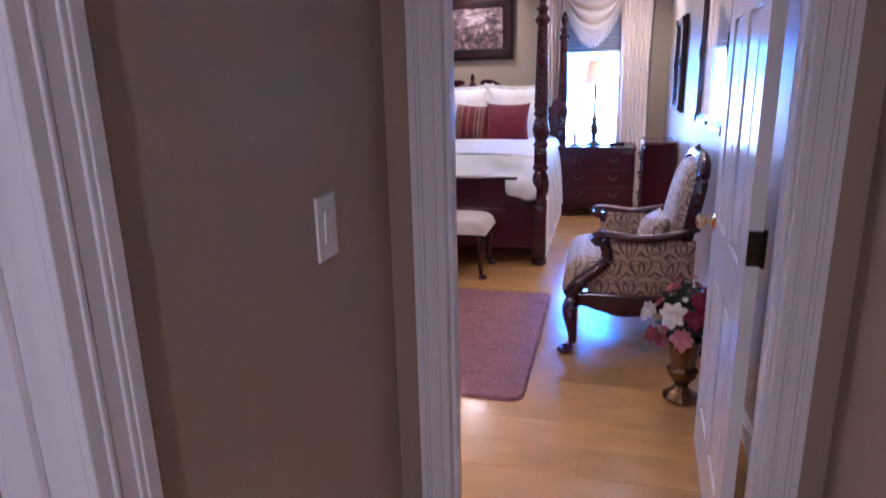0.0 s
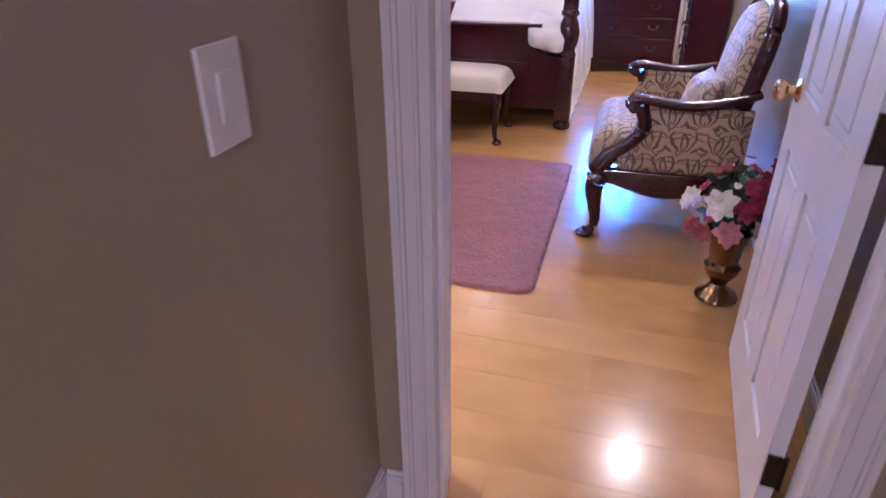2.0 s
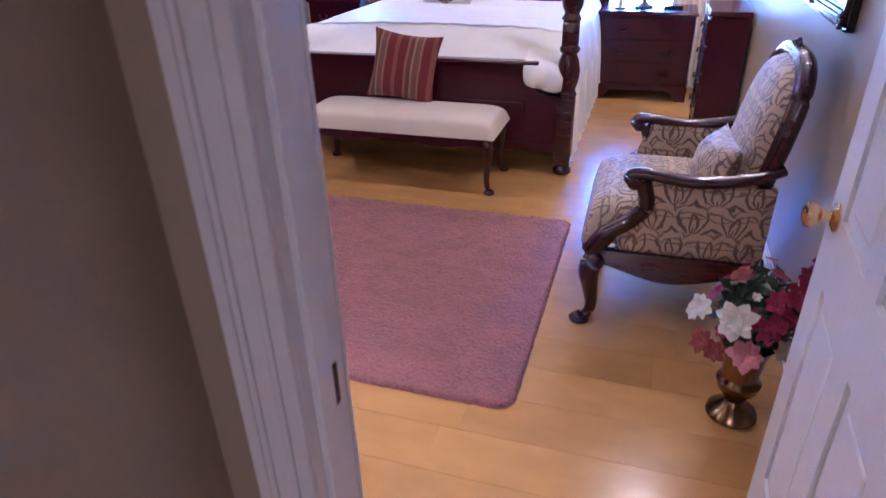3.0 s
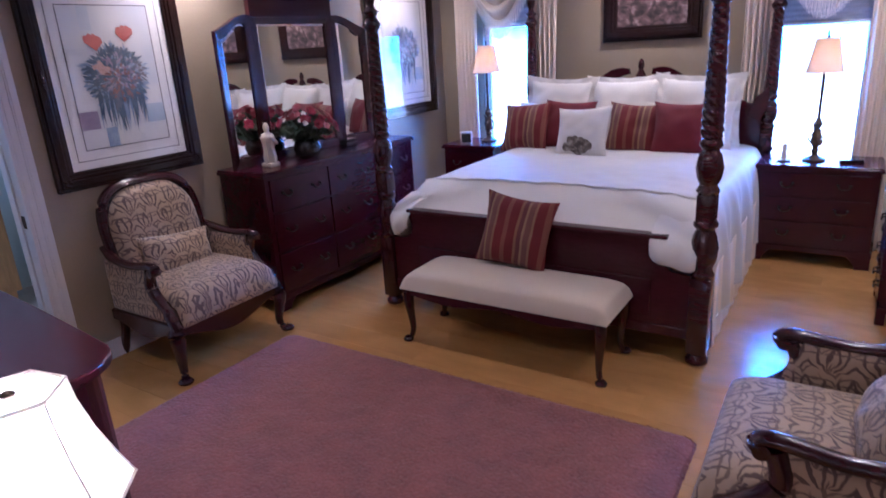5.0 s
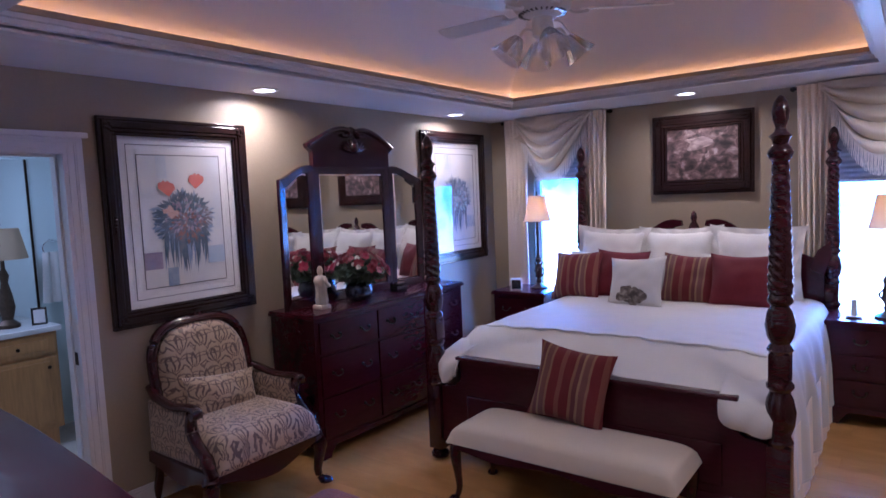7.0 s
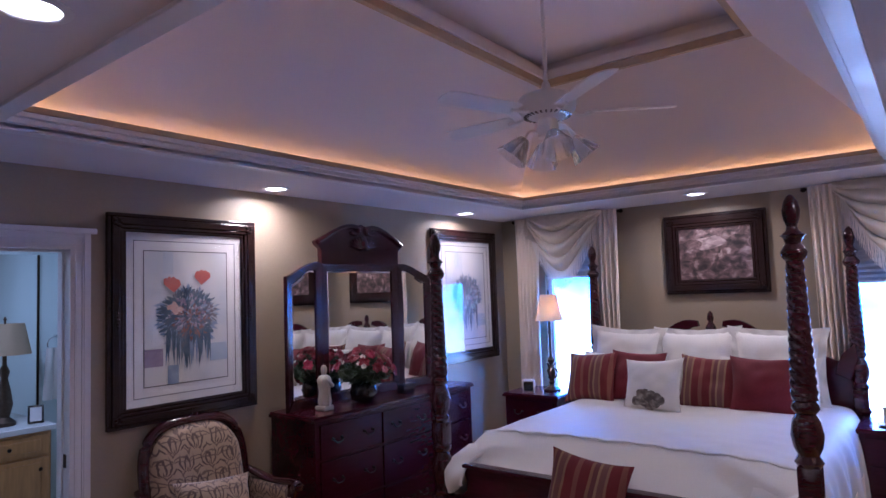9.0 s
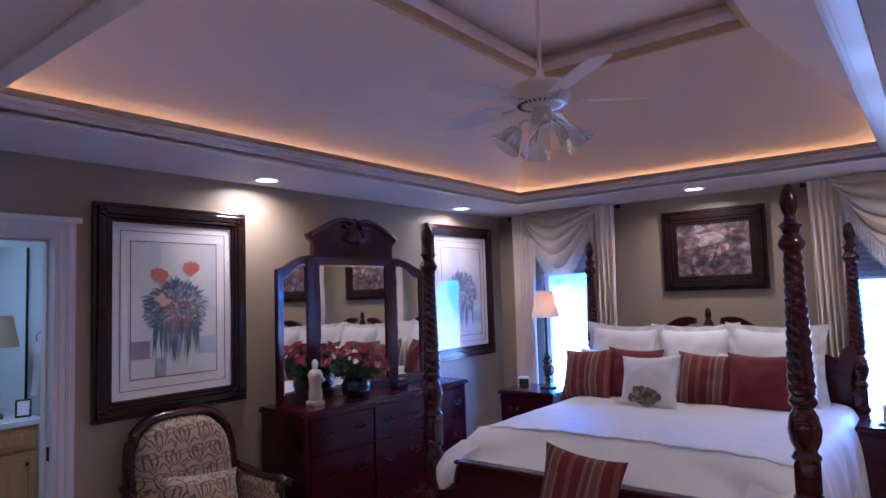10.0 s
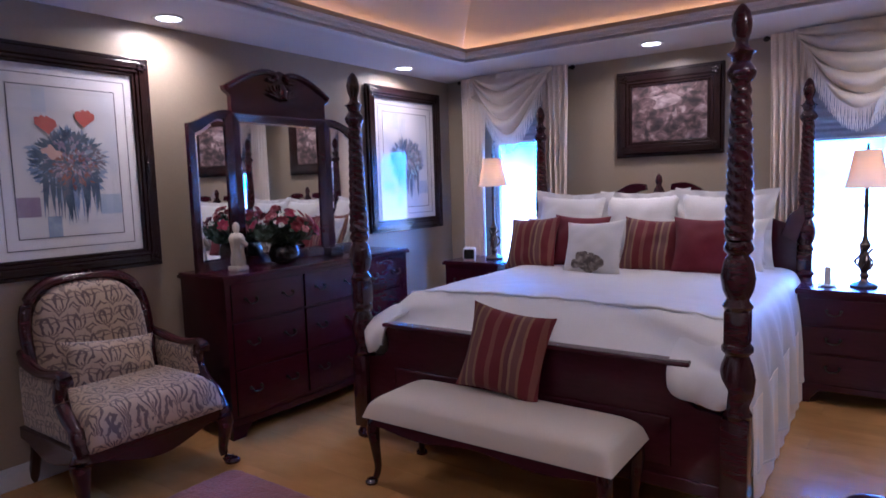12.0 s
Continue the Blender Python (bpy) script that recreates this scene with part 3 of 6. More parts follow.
# recessed lights
LAMPLENS = emitter("lamp_lens_glow", (1.0, 0.93, 0.82), 14.0)
def can_light(x, y):
    ob = thing("recessed_light", "round white recessed ceiling light, switched on", "ceiling light", pose(x, y, ZC), "recessed ceiling lights")
    bm = bmesh.new()
    lathe(bm, [(0.066, -0.001), (0.090, -0.001), (0.092, -0.005), (0.084, -0.009), (0.068, -0.008)], 28, caps=False)
    part("trim_ring", bm, WHITEPLASTIC, ob, smooth=True)
    bm = bmesh.new()
    bmesh.ops.create_circle(bm, cap_ends=True, segments=28, radius=0.067)
    part("lens", bm, LAMPLENS, ob, "glowing lamp lens", m=pose(0, 0, -0.0025))
    return ob


for c in CANS:
    can_light(*c)
# unseen fixture added to go with the hall fill lamp
can_light(0.2, -0.9)

# the door leaf, swung open into the room
DW, DT = 0.785, 0.035
door = thing("door_1", "white six-panel door standing open against the wall", "door", pose(DX1 - 0.022, HY1 + 0.028, 0.008, 0, 0, 87.0), kind="structure")
bm = bmesh.new()
rails = [(0, 0.20), (0.78, 0.94), (1.62, 1.72), (1.90, 2.02)]
stiles = [(0, 0.115), (DW / 2 - 0.045, DW / 2 + 0.045), (DW - 0.115, DW)]
for z0, z1 in rails:
    box(bm, 0, DW, 0, DT, z0, z1)
for x0, x1 in stiles:
    for (za, zb), (zc, zd) in zip(rails, rails[1:]):
        box(bm, x0, x1, 0, DT, zb, zc)
part("leaf_frame", bm, DOORWHITE, door)
for (a, b), (c, d) in zip(stiles, stiles[1:]):
    for (za, zb), (zc, zd) in zip(rails, rails[1:]):
        bm = bmesh.new()
        box(bm, b, c, 0.012, DT - 0.012, zb, zc)
        box(bm, b + 0.008, c - 0.008, 0.006, DT - 0.006, zb + 0.008, zc - 0.008, 0.005)
        box(bm, b + 0.035, c - 0.035, 0.003, DT - 0.003, zb + 0.035, zc - 0.035, 0.008)
        part("panel", bm, DOORWHITE, door)
for s in (1, -1):
    base = DT if s > 0 else 0.0
    knob = part("door_knob", turned([(0.031, 0), (0.033, 0.004), (0.022, 0.010), (0.011, 0.014), (0.011, 0.030), (0.022, 0.036), (0.029, 0.048), (0.027, 0.060), (0.015, 0.066), (0.004, 0.067)], 22), BRASS, door, "polished brass door knob", True,
                pose(DW - 0.07, base, 0.93, -90 * s, 0, 0))
for hz in (0.22, 1.02, 1.82):
    bm = bmesh.new()
    box(bm, -0.012, 0.001, 0.002, 0.034, hz - 0.045, hz + 0.045, 0.001)
    tube(bm, [(-0.008, -0.004, hz - 0.05), (-0.008, -0.004, hz + 0.05)], 0.006, 10)
    part("hinge", bm, OLDBRASS, door, "dark brass hinge")

# light switch on the hall wall
sw = thing("light_switch", "white rocker light switch on tan wall", "switch", pose(SW + 0.001, 1.600, 1.178))
part("plate", boxed(0, 0.007, -0.044, 0.044, -0.066, 0.066, 0.002), WHITEPLASTIC, sw)
part("rocker", boxed(0.006, 0.011, -0.016, 0.016, -0.033, 0.033, 0.002, m=pose(0, 0, 0, 0, 3, 0)), WHITEPLASTIC, sw)


# windows
def window(n, x0, x1, blind):
    ob = thing("window_%d" % n, "white double-hung window full of bright daylight", "window", kind="structure")
    for k, b in enumerate(((x0, x0 + 0.045, SILL, HEAD), (x1 - 0.045, x1, SILL, HEAD), (x0 + 0.045, x1 - 0.045, SILL, SILL + 0.045), (x0 + 0.045, x1 - 0.045, HEAD - 0.045, HEAD))):
        part("window_frame", boxed(b[0], b[1], YB + 0.05, YB + 0.10, b[2], b[3], 0.003), TRIM, ob)
    part("window_sill", boxed(x0 - 0.05, x1 + 0.05, YB - 0.03, YB + 0.05, SILL - 0.025, SILL, 0.004), TRIM, ob)
    for z0, z1 in ((SILL + 0.045, HEAD - 0.045),):
        p = part("pane", boxed(x0 + 0.045, x1 - 0.045, YB + 0.072, YB + 0.076, z0, z1), GLASS, ob)
        p.visible_shadow = False
    bl = thing("window_blind", "grey cloth blind pulled part way down", "blind")
    n = int((HEAD - blind) / 0.02)
    z = HEAD - 0.02 * n
    part("cloth", sheet(lambda u, v: (x0 + 0.004 + (x1 - x0 - 0.008) * u, YB + 0.031 + 0.003 * (1 if round(v * n) % 2 else -1), HEAD - (HEAD - z) * v), 1, n, 0.002), BLIND, bl)
    part("bottom_rail", boxed(x0 + 0.003, x1 - 0.003, YB + 0.020, YB + 0.044, z - 0.022, z, 0.004), TRIM, bl)


window(1, *WL, 1.86)
window(2, *WR, 1.72)
m = bpy.data.materials.new("daylight_distance")
m.use_nodes = True
N, L = m.node_tree.nodes, m.node_tree.links
tc, sep = N.new("ShaderNodeTexCoord"), N.new("ShaderNodeSeparateXYZ")
L.new(tc.outputs["Object"], sep.inputs[0])
nz = N.new("ShaderNodeTexNoise")
nz.inputs["Scale"].default_value = 2.2
L.new(tc.outputs["Object"], nz.inputs["Vector"])
ma = N.new("ShaderNodeMath")
ma.operation = "MULTIPLY_ADD"
ma.inputs[1].default_value = 0.9
L.new(nz.outputs["Fac"], ma.inputs[0])
L.new(sep.outputs["Z"], ma.inputs[2])
rp = N.new("ShaderNodeValToRGB")
rp.color_ramp.elements.new(0.4)
rp.color_ramp.elements.new(0.6)
for e, (at, c) in zip(rp.color_ramp.elements, ((0.0, (0.15, 0.18, 0.22)), (0.52, (0.16, 0.21, 0.29)), (0.74, (0.07, 0.33, 0.97)), (1.0, (0.045, 0.30, 1.0)))):
    e.position, e.color = at, (*c, 1)
mr = N.new("ShaderNodeMapRange")
mr.inputs["From Max"].default_value = 3.0
L.new(ma.outputs[0], mr.inputs["Value"])
L.new(mr.outputs[0], rp.inputs[0])
b = N["Principled BSDF"]
b.inputs["Base Color"].default_value = (0, 0, 0, 1)
L.new(rp.outputs[0], b.inputs["Emission Color"])
b.inputs["Emission Strength"].default_value = WINDOW_GLOW
tagged(part("backdrop", boxed(-5.2, 2.4, YB + 1.5, YB + 1.52, -0.4, 3.6), m), "bright hazy blue daylight outside the windows", "backdrop", kind="structure")
tagged(part("ground", boxed(-60, 60, -50, 70, -0.3, -0.2), material("lawn", (0.06, 0.10, 0.04), 0.9, grain=0.3, scale=3)), "grass ground outside", "ground", kind="structure")
# unseen slab added above the ceilings to keep sky light out
tagged(part("roof", boxed(-5.6, 1.3, -2.7, 8.1, 3.6, 3.7), TRIM), "unseen flat slab added over the rooms against sky light", "roof", kind="structure")


# ---- bedroom things ----
def curtain_set(x0, x1, p0, p1, label):
    """Two long gathered panels and a draped swag with fringe, on a dark rod."""
    cy = YB - 0.085
    ob = thing("curtain", label, "curtain", group="window curtains")
    bm = bmesh.new()
    tube(bm, [(x0 - 0.03, cy, 2.435), (x1 + 0.03, cy, 2.435)], 0.011, 10)
    for x in (x0 - 0.03, x1 + 0.03):
        lathe(bm, [(0.005, -0.02), (0.02, -0.01), (0.022, 0.0), (0.015, 0.015), (0.004, 0.02)], 12, (x, cy, 2.435))
        box(bm, x - 0.006 + 0.03 * (1 if x < x1 else -1), x + 0.006 + 0.03 * (1 if x < x1 else -1), cy, YB - 0.001, 2.425, 2.445)
    part("rod", bm, FRAMEWOOD, ob, "dark curtain rod", True)
    for a, b in ((x0, p0), (p1, x1)):
        folds = max(4, round((b - a) / 0.048))
        def f(u, v, a=a, b=b, folds=folds):
            z = 2.455 - v * 2.44
            k = 0.010 + 0.020 * min(1, v * 3)
            w = (u - 0.5) * (b - a) * (1 - 0.12 * math.sin(math.pi * v)) + (a + b) / 2
            return (w, cy - 0.034 + k * math.sin(2 * math.pi * folds * u + 0.9 * math.sin(3 * v + a * 7)) + 0.006 * math.sin(9 * u + 4 * v), z)
        part("panel", sheet(f, folds * 8, 22, 0.003), CURTAIN, ob, smooth=True)
    s0, s1 = p0 - 0.12, p1 + 0.12
    def swag(u, v):
        k = max(0.0, 1 - (2 * u - 1) ** 2)
        drop = 0.11 + 0.46 * k ** 1.15
        x = s0 + (s1 - s0) * (0.5 + (u - 0.5) * (1 - 0.16 * v))
        w_ = v ** 0.85
        z = 2.458 - drop * w_
        fold = abs(math.sin(math.pi * (4.4 * w_ + 0.35 * math.sin(5 * u + x0)))) ** 0.7
        y = cy - 0.070 - 0.060 * math.sin(math.pi * min(1, v)) * k ** 0.6 - 0.085 * fold * k ** 0.6 * min(1, 6 * v) - 0.008 * math.sin(60 * u) * (1 - v) ** 3
        return (x + 0.012 * math.sin(9 * v) * (1 - k), y, z)
    part("swag", sheet(swag, 48, 72, 0.003), SWAG, ob, smooth=True)
    bm = bmesh.new()
    n = 120
    for i in range(n + 1):
        u = i / n
        x, y, z = swag(u, 1.0)
        L_ = 0.145 + 0.012 * math.sin(i * 2.1)
        tube(bm, [(x, y - 0.002, z + 0.006), (x + 0.004 * math.sin(i * 1.7), y - 0.006, z - L_ * 0.5), (x + 0.006 * math.sin(i * 2.9), y - 0.004, z - L_)], [0.0035, 0.0032, 0.0022], 5)
    tagged(part("fringe", bm, FRINGE, ob), kind="stuff")
    return ob


curtain_set(-3.21, -2.12, -2.94, -2.37, "ivory gathered curtains with draped fringed swag at window")
curtain_set(-0.58, 0.58, -0.31, 0.25, "ivory gathered curtains and fringed swag behind nightstand")


def picture(name, label, m, w, h, fw, mat_w, art, glass=True):
    """A framed picture, upright in x and z with its back at y = 0 and its face towards -y."""
    ob = thing(name, label, "picture", m)
    bm = bmesh.new()
    for k, (i0, i1, d) in enumerate(((0, 0.22, 0.030), (0.22, 0.62, 0.042), (0.62, 0.82, 0.036), (0.82, 1.0, 0.028))):
        a, b = i0 * fw, i1 * fw
        X, Z = w / 2, h / 2
        for r in ((-X + a, X - a, Z - b, Z - a), (-X + a, X - a, -Z + a, -Z + b), (-X + a, -X + b, -Z + b, Z - b), (X - b, X - a, -Z + b, Z - b)):
            box(bm, r[0], r[1], -d, 0, r[2], r[3], 0.005)
    part("frame", bm, FRAMEWOOD, ob)
    for sx in (-1, 1):
        for sz in (-1, 1):
            bm = bmesh.new()
            for k in range(5):
                a = k * 1.25
                lathe(bm, [(0.002, 0), (0.013, 0.003), (0.010, 0.010), (0.002, 0.013)], 8, (sx * (w / 2 - fw * 0.5) + 0.018 * math.cos(a), sz * (h / 2 - fw * 0.5) + 0.018 * math.sin(a), 0))
            for v in bm.verts:
                v.co = Vector((v.co.x, -0.040 - v.co.z, v.co.y))
            part("corner_carving", bm, FRAMEWOOD, ob, smooth=True)
    for mx_, mz_ in ((0, -1), (-1, 0), (1, 0)) if mat_w else ():
        bm = bmesh.new()
        beads = [(k - 12) / 12 for k in range(25)]
        tube(bm, [(mx_ * (w / 2 - fw * 0.5) + (0.06 * t_ if mz_ else 0), -0.041, mz_ * (h / 2 - fw * 0.5) + (0.06 * t_ if mx_ else 0)) for t_ in beads],
             [(0.005 + 0.008 * (1 - abs(t_))) * (0.75 + 0.25 * math.cos(6 * math.pi * t_)) for t_ in beads], 8)
        part("side_carving", bm, FRAMEWOOD, ob, smooth=True)
    iw, ih = w - 2 * fw, h - 2 * fw
    if mat_w:
        part("mat", boxed(-iw / 2, iw / 2, -0.012, -0.004, -ih / 2, ih / 2), MATBOARD, ob)
    for g in ((mat_w * 0.42, 0.004), (mat_w - 0.004, 0.005)) if mat_w else ():
        bm = bmesh.new()
        X, Z, t = iw / 2 - g[0], ih / 2 - g[0], g[1]
        for r in ((-X, X, Z - t, Z), (-X, X, -Z, -Z + t), (-X, -X + t, -Z + t, Z - t), (X - t, X, -Z + t, Z - t)):
            box(bm, r[0], r[1], -0.0136, -0.0122, r[2], r[3])
        part("mat_line", bm, LINEINK, ob)
    art(ob, iw - 2 * mat_w, ih - 2 * mat_w)
    if glass:
        p = part("glass", boxed(-iw / 2, iw / 2, -0.022, -0.0195, -ih / 2, ih / 2), GLASS, ob)
        p.visible_shadow = False
    return ob


def blob(bm, cx, cz, r, y, n=14, squash=1.0, seed=0, wob=0.2):
    vs = [bm.verts.new((cx + r * (1 + wob * math.sin(3 * a + seed) + wob * 0.5 * math.sin(5 * a + 2 * seed)) * math.cos(a), y, cz + squash * r * (1 + wob * math.sin(2 * a + seed)) * math.sin(a))) for a in (2 * math.pi * i / n for i in range(n))]
    bm.faces.new(vs)


def leaf_flat(bm, cx, cz, ang, length, width, y):
    d, s = Vector((math.cos(ang), 0, math.sin(ang))), Vector((-math.sin(ang), 0, math.cos(ang)))
    c = Vector((cx, y, cz))
    bm.faces.new([bm.verts.new(c + d * length * a + s * width * b) for a, b in ((0, 0.15), (0.35, 0.5), (0.7, 0.32), (1, 0), (0.65, -0.4), (0.3, -0.5), (0, -0.15))])


def bouquet_art(ob, w, h, blue=False):
    """A loose watercolour bouquet of brush strokes, two poppies above it and pale blocks of wash."""
    rnd = random.Random(5 if blue else 3)
    part("sheet", boxed(-w / 2, w / 2, -0.0128, -0.0118, -h / 2, h / 2), PAPER, ob, "watercolour paper")
    y = -0.0138
    for r, mat in (((-0.29, -0.17, 0.33, 0.50), PALEWASH), ((-0.5, -0.29, -0.36, -0.23), MAUVEWASH), ((0.27, 0.5, -0.36, -0.22), PALEWASH), ((-0.24, -0.11, -0.5, -0.36), BLUEWASH)):
        part("colour_block", boxed(r[0] * w, r[1] * w, y - 0.0002, y, r[2] * h, r[3] * h), mat, ob)
    step = 0
    for mat, nm, count, x0, z0, sx, sz, ln in ((BLUEWASH, "pale_leaves", 260, 0, 0.0, 0.34, 0.20, 0.13), (TEAL, "leaves", 300, 0, 0.01, 0.30, 0.17, 0.12), (AQUA if blue else BROWNWASH, "rust_petals", 90, 0.05, -0.05, 0.20, 0.11, 0.08), (MAUVEWASH, "mauve_petals", 80, 0.02, 0.03, 0.22, 0.12, 0.07), (TEAL, "twigs", 70, 0.02, 0.0, 0.31, 0.18, 0.10)):
        bm = bmesh.new()
        for k in range(count):
            a = rnd.uniform(0, 2 * math.pi)
            r = rnd.uniform(0, 1) ** 0.6
            x, z = (x0 + sx * r * math.cos(a)) * w, (z0 + sz * r * math.sin(a)) * h
            leaf_flat(bm, x, z, a + rnd.uniform(-0.7, 0.7), rnd.uniform(0.4, 1) * ln * w, rnd.uniform(0.014, 0.034) * w, y - 0.0003 - step * 0.000003)
            step += 1
        if nm in ("pale_leaves", "leaves"):
            for k in range(34):
                leaf_flat(bm, rnd.uniform(-0.24, 0.27) * w, -0.08 * h, -math.pi / 2 + rnd.uniform(-0.07, 0.07), rnd.uniform(0.12, 0.36) * h, rnd.uniform(0.016, 0.036) * w, y - 0.0003 - step * 0.000003)
                step += 1
        tagged(part(nm, bm, mat, ob), kind="stuff")
    bm = bmesh.new()
    for k in range(9):
        blob(bm, (-0.17 + rnd.gauss(0, 0.025)) * w, (0.075 + rnd.gauss(0, 0.02)) * h, rnd.uniform(0.02, 0.04) * w, y - 0.0036 - k * 0.00001, seed=k)
    part("bloom", bm, AQUA if blue else PEACH, ob)
    for x, z, lean in () if blue else ((-0.20, 0.245, 0.5), (0.19, 0.30, -0.3)):
        bm = bmesh.new()
        c, n = Vector((x * w, y - 0.0036, z * h)), 0.085 * w
        for k, (d, top) in enumerate(((-0.75, 0.95), (-0.2, 1.15), (0.35, 1.1), (0.8, 0.8))):
            q = [(0.0, -1.0), (d - 0.42, 0.1), (d - 0.30, top * 0.8), (d, top), (d + 0.34, top * 0.75), (d + 0.40, 0.0)]
            bm.faces.new([bm.verts.new(c + Vector(((u + lean * (1 - v) * 0.4) * n, -k * 0.00002, v * n))) for u, v in q])
        part("poppy", bm, ROSEWASH, ob, "red watercolour poppy")


def landscape_art(ob, w, h):
    part("canvas", boxed(-w / 2, w / 2, -0.014, -0.010, -h / 2, h / 2), LANDSCAPE, ob, "misty painted cottage landscape")
    bm = bmesh.new()
    blob(bm, -0.06 * w, 0.20 * h, 0.17 * w, -0.0146, 28, 0.7, 1, 0.3)
    part("mist", bm, MIST, ob)
    bm = bmesh.new()
    bm.faces.new([bm.verts.new((0.08 * w + a * 0.05 * w, -0.0152, -0.03 * h + b * 0.05 * w)) for a, b in ((-0.6, -0.8), (0.5, -0.9), (0.6, 0.3), (0.25, 1.4), (-0.1, 0.4), (-0.6, 0.2))])
    part("cottage", bm, MIST, ob)


picture("framed_picture", "large dark-framed watercolour of red flowers in blue vase", pose(XL + 0.002, 4.282, 1.652, 0, 0, 90), 0.955, 1.20, 0.105, 0.105, lambda o, w, h: bouquet_art(o, w, h))
picture("framed_picture", "dark-framed blue bouquet print on mat under glass", pose(XL + 0.002, 7.162, 1.706, 0, 0, 90), 1.04, 1.25, 0.105, 0.105, lambda o, w, h: bouquet_art(o, w, h, True))
picture("framed_painting", "dark-framed cottage landscape painting over the bed", pose(-1.310, YB - 0.002, 1.994, 0, 0, 0), 0.832, 0.687, 0.125, 0.0, landscape_art, False)
picture("framed_print", "narrow dark-framed print on the side wall", pose(XR - 0.002, 6.42, 1.53, 0, 0, -90), 0.56, 0.78, 0.075, 0.08, landscape_art)
picture("framed_print", "dark-framed glazed print reflecting window light", pose(XR - 0.002, 4.46, 1.59, 0, 0, -90), 1.10, 0.90, 0.07, 0.10, landscape_art)


def cabriole(bm, x, y, h, sx, sy, r=0.032, out=0.045):
    """A carved S-shaped leg from the height h down to a pad foot, its knee thrown out along (sx, sy)."""
    pts = smooth_line([(x, y, h), (x + sx * out * 0.55, y + sy * out * 0.55, h * 0.82), (x + sx * out * 0.35, y + sy * out * 0.35, h * 0.52), (x + sx * out * 0.15, y + sy * out * 0.15, h * 0.24), (x + sx * out * 0.55, y + sy * out * 0.55, h * 0.07), (x + sx * out * 0.95, y + sy * out * 0.95, 0.014)], 5)
    n = len(pts)
    prof = [1.15, 1.30, 1.15, 0.92, 0.76, 0.64, 0.60, 0.70, 0.95]
    rad = [r * float(np.interp(i / (n - 1), np.linspace(0, 1, len(prof)), prof)) for i in range(n)]
    tube(bm, pts, rad, 10)
    lathe(bm, [(r * 0.7, 0), (r * 1.15, 0.006), (r * 1.2, 0.016), (r * 0.8, 0.03)], 12, (x + sx * out, y + sy * out, 0))


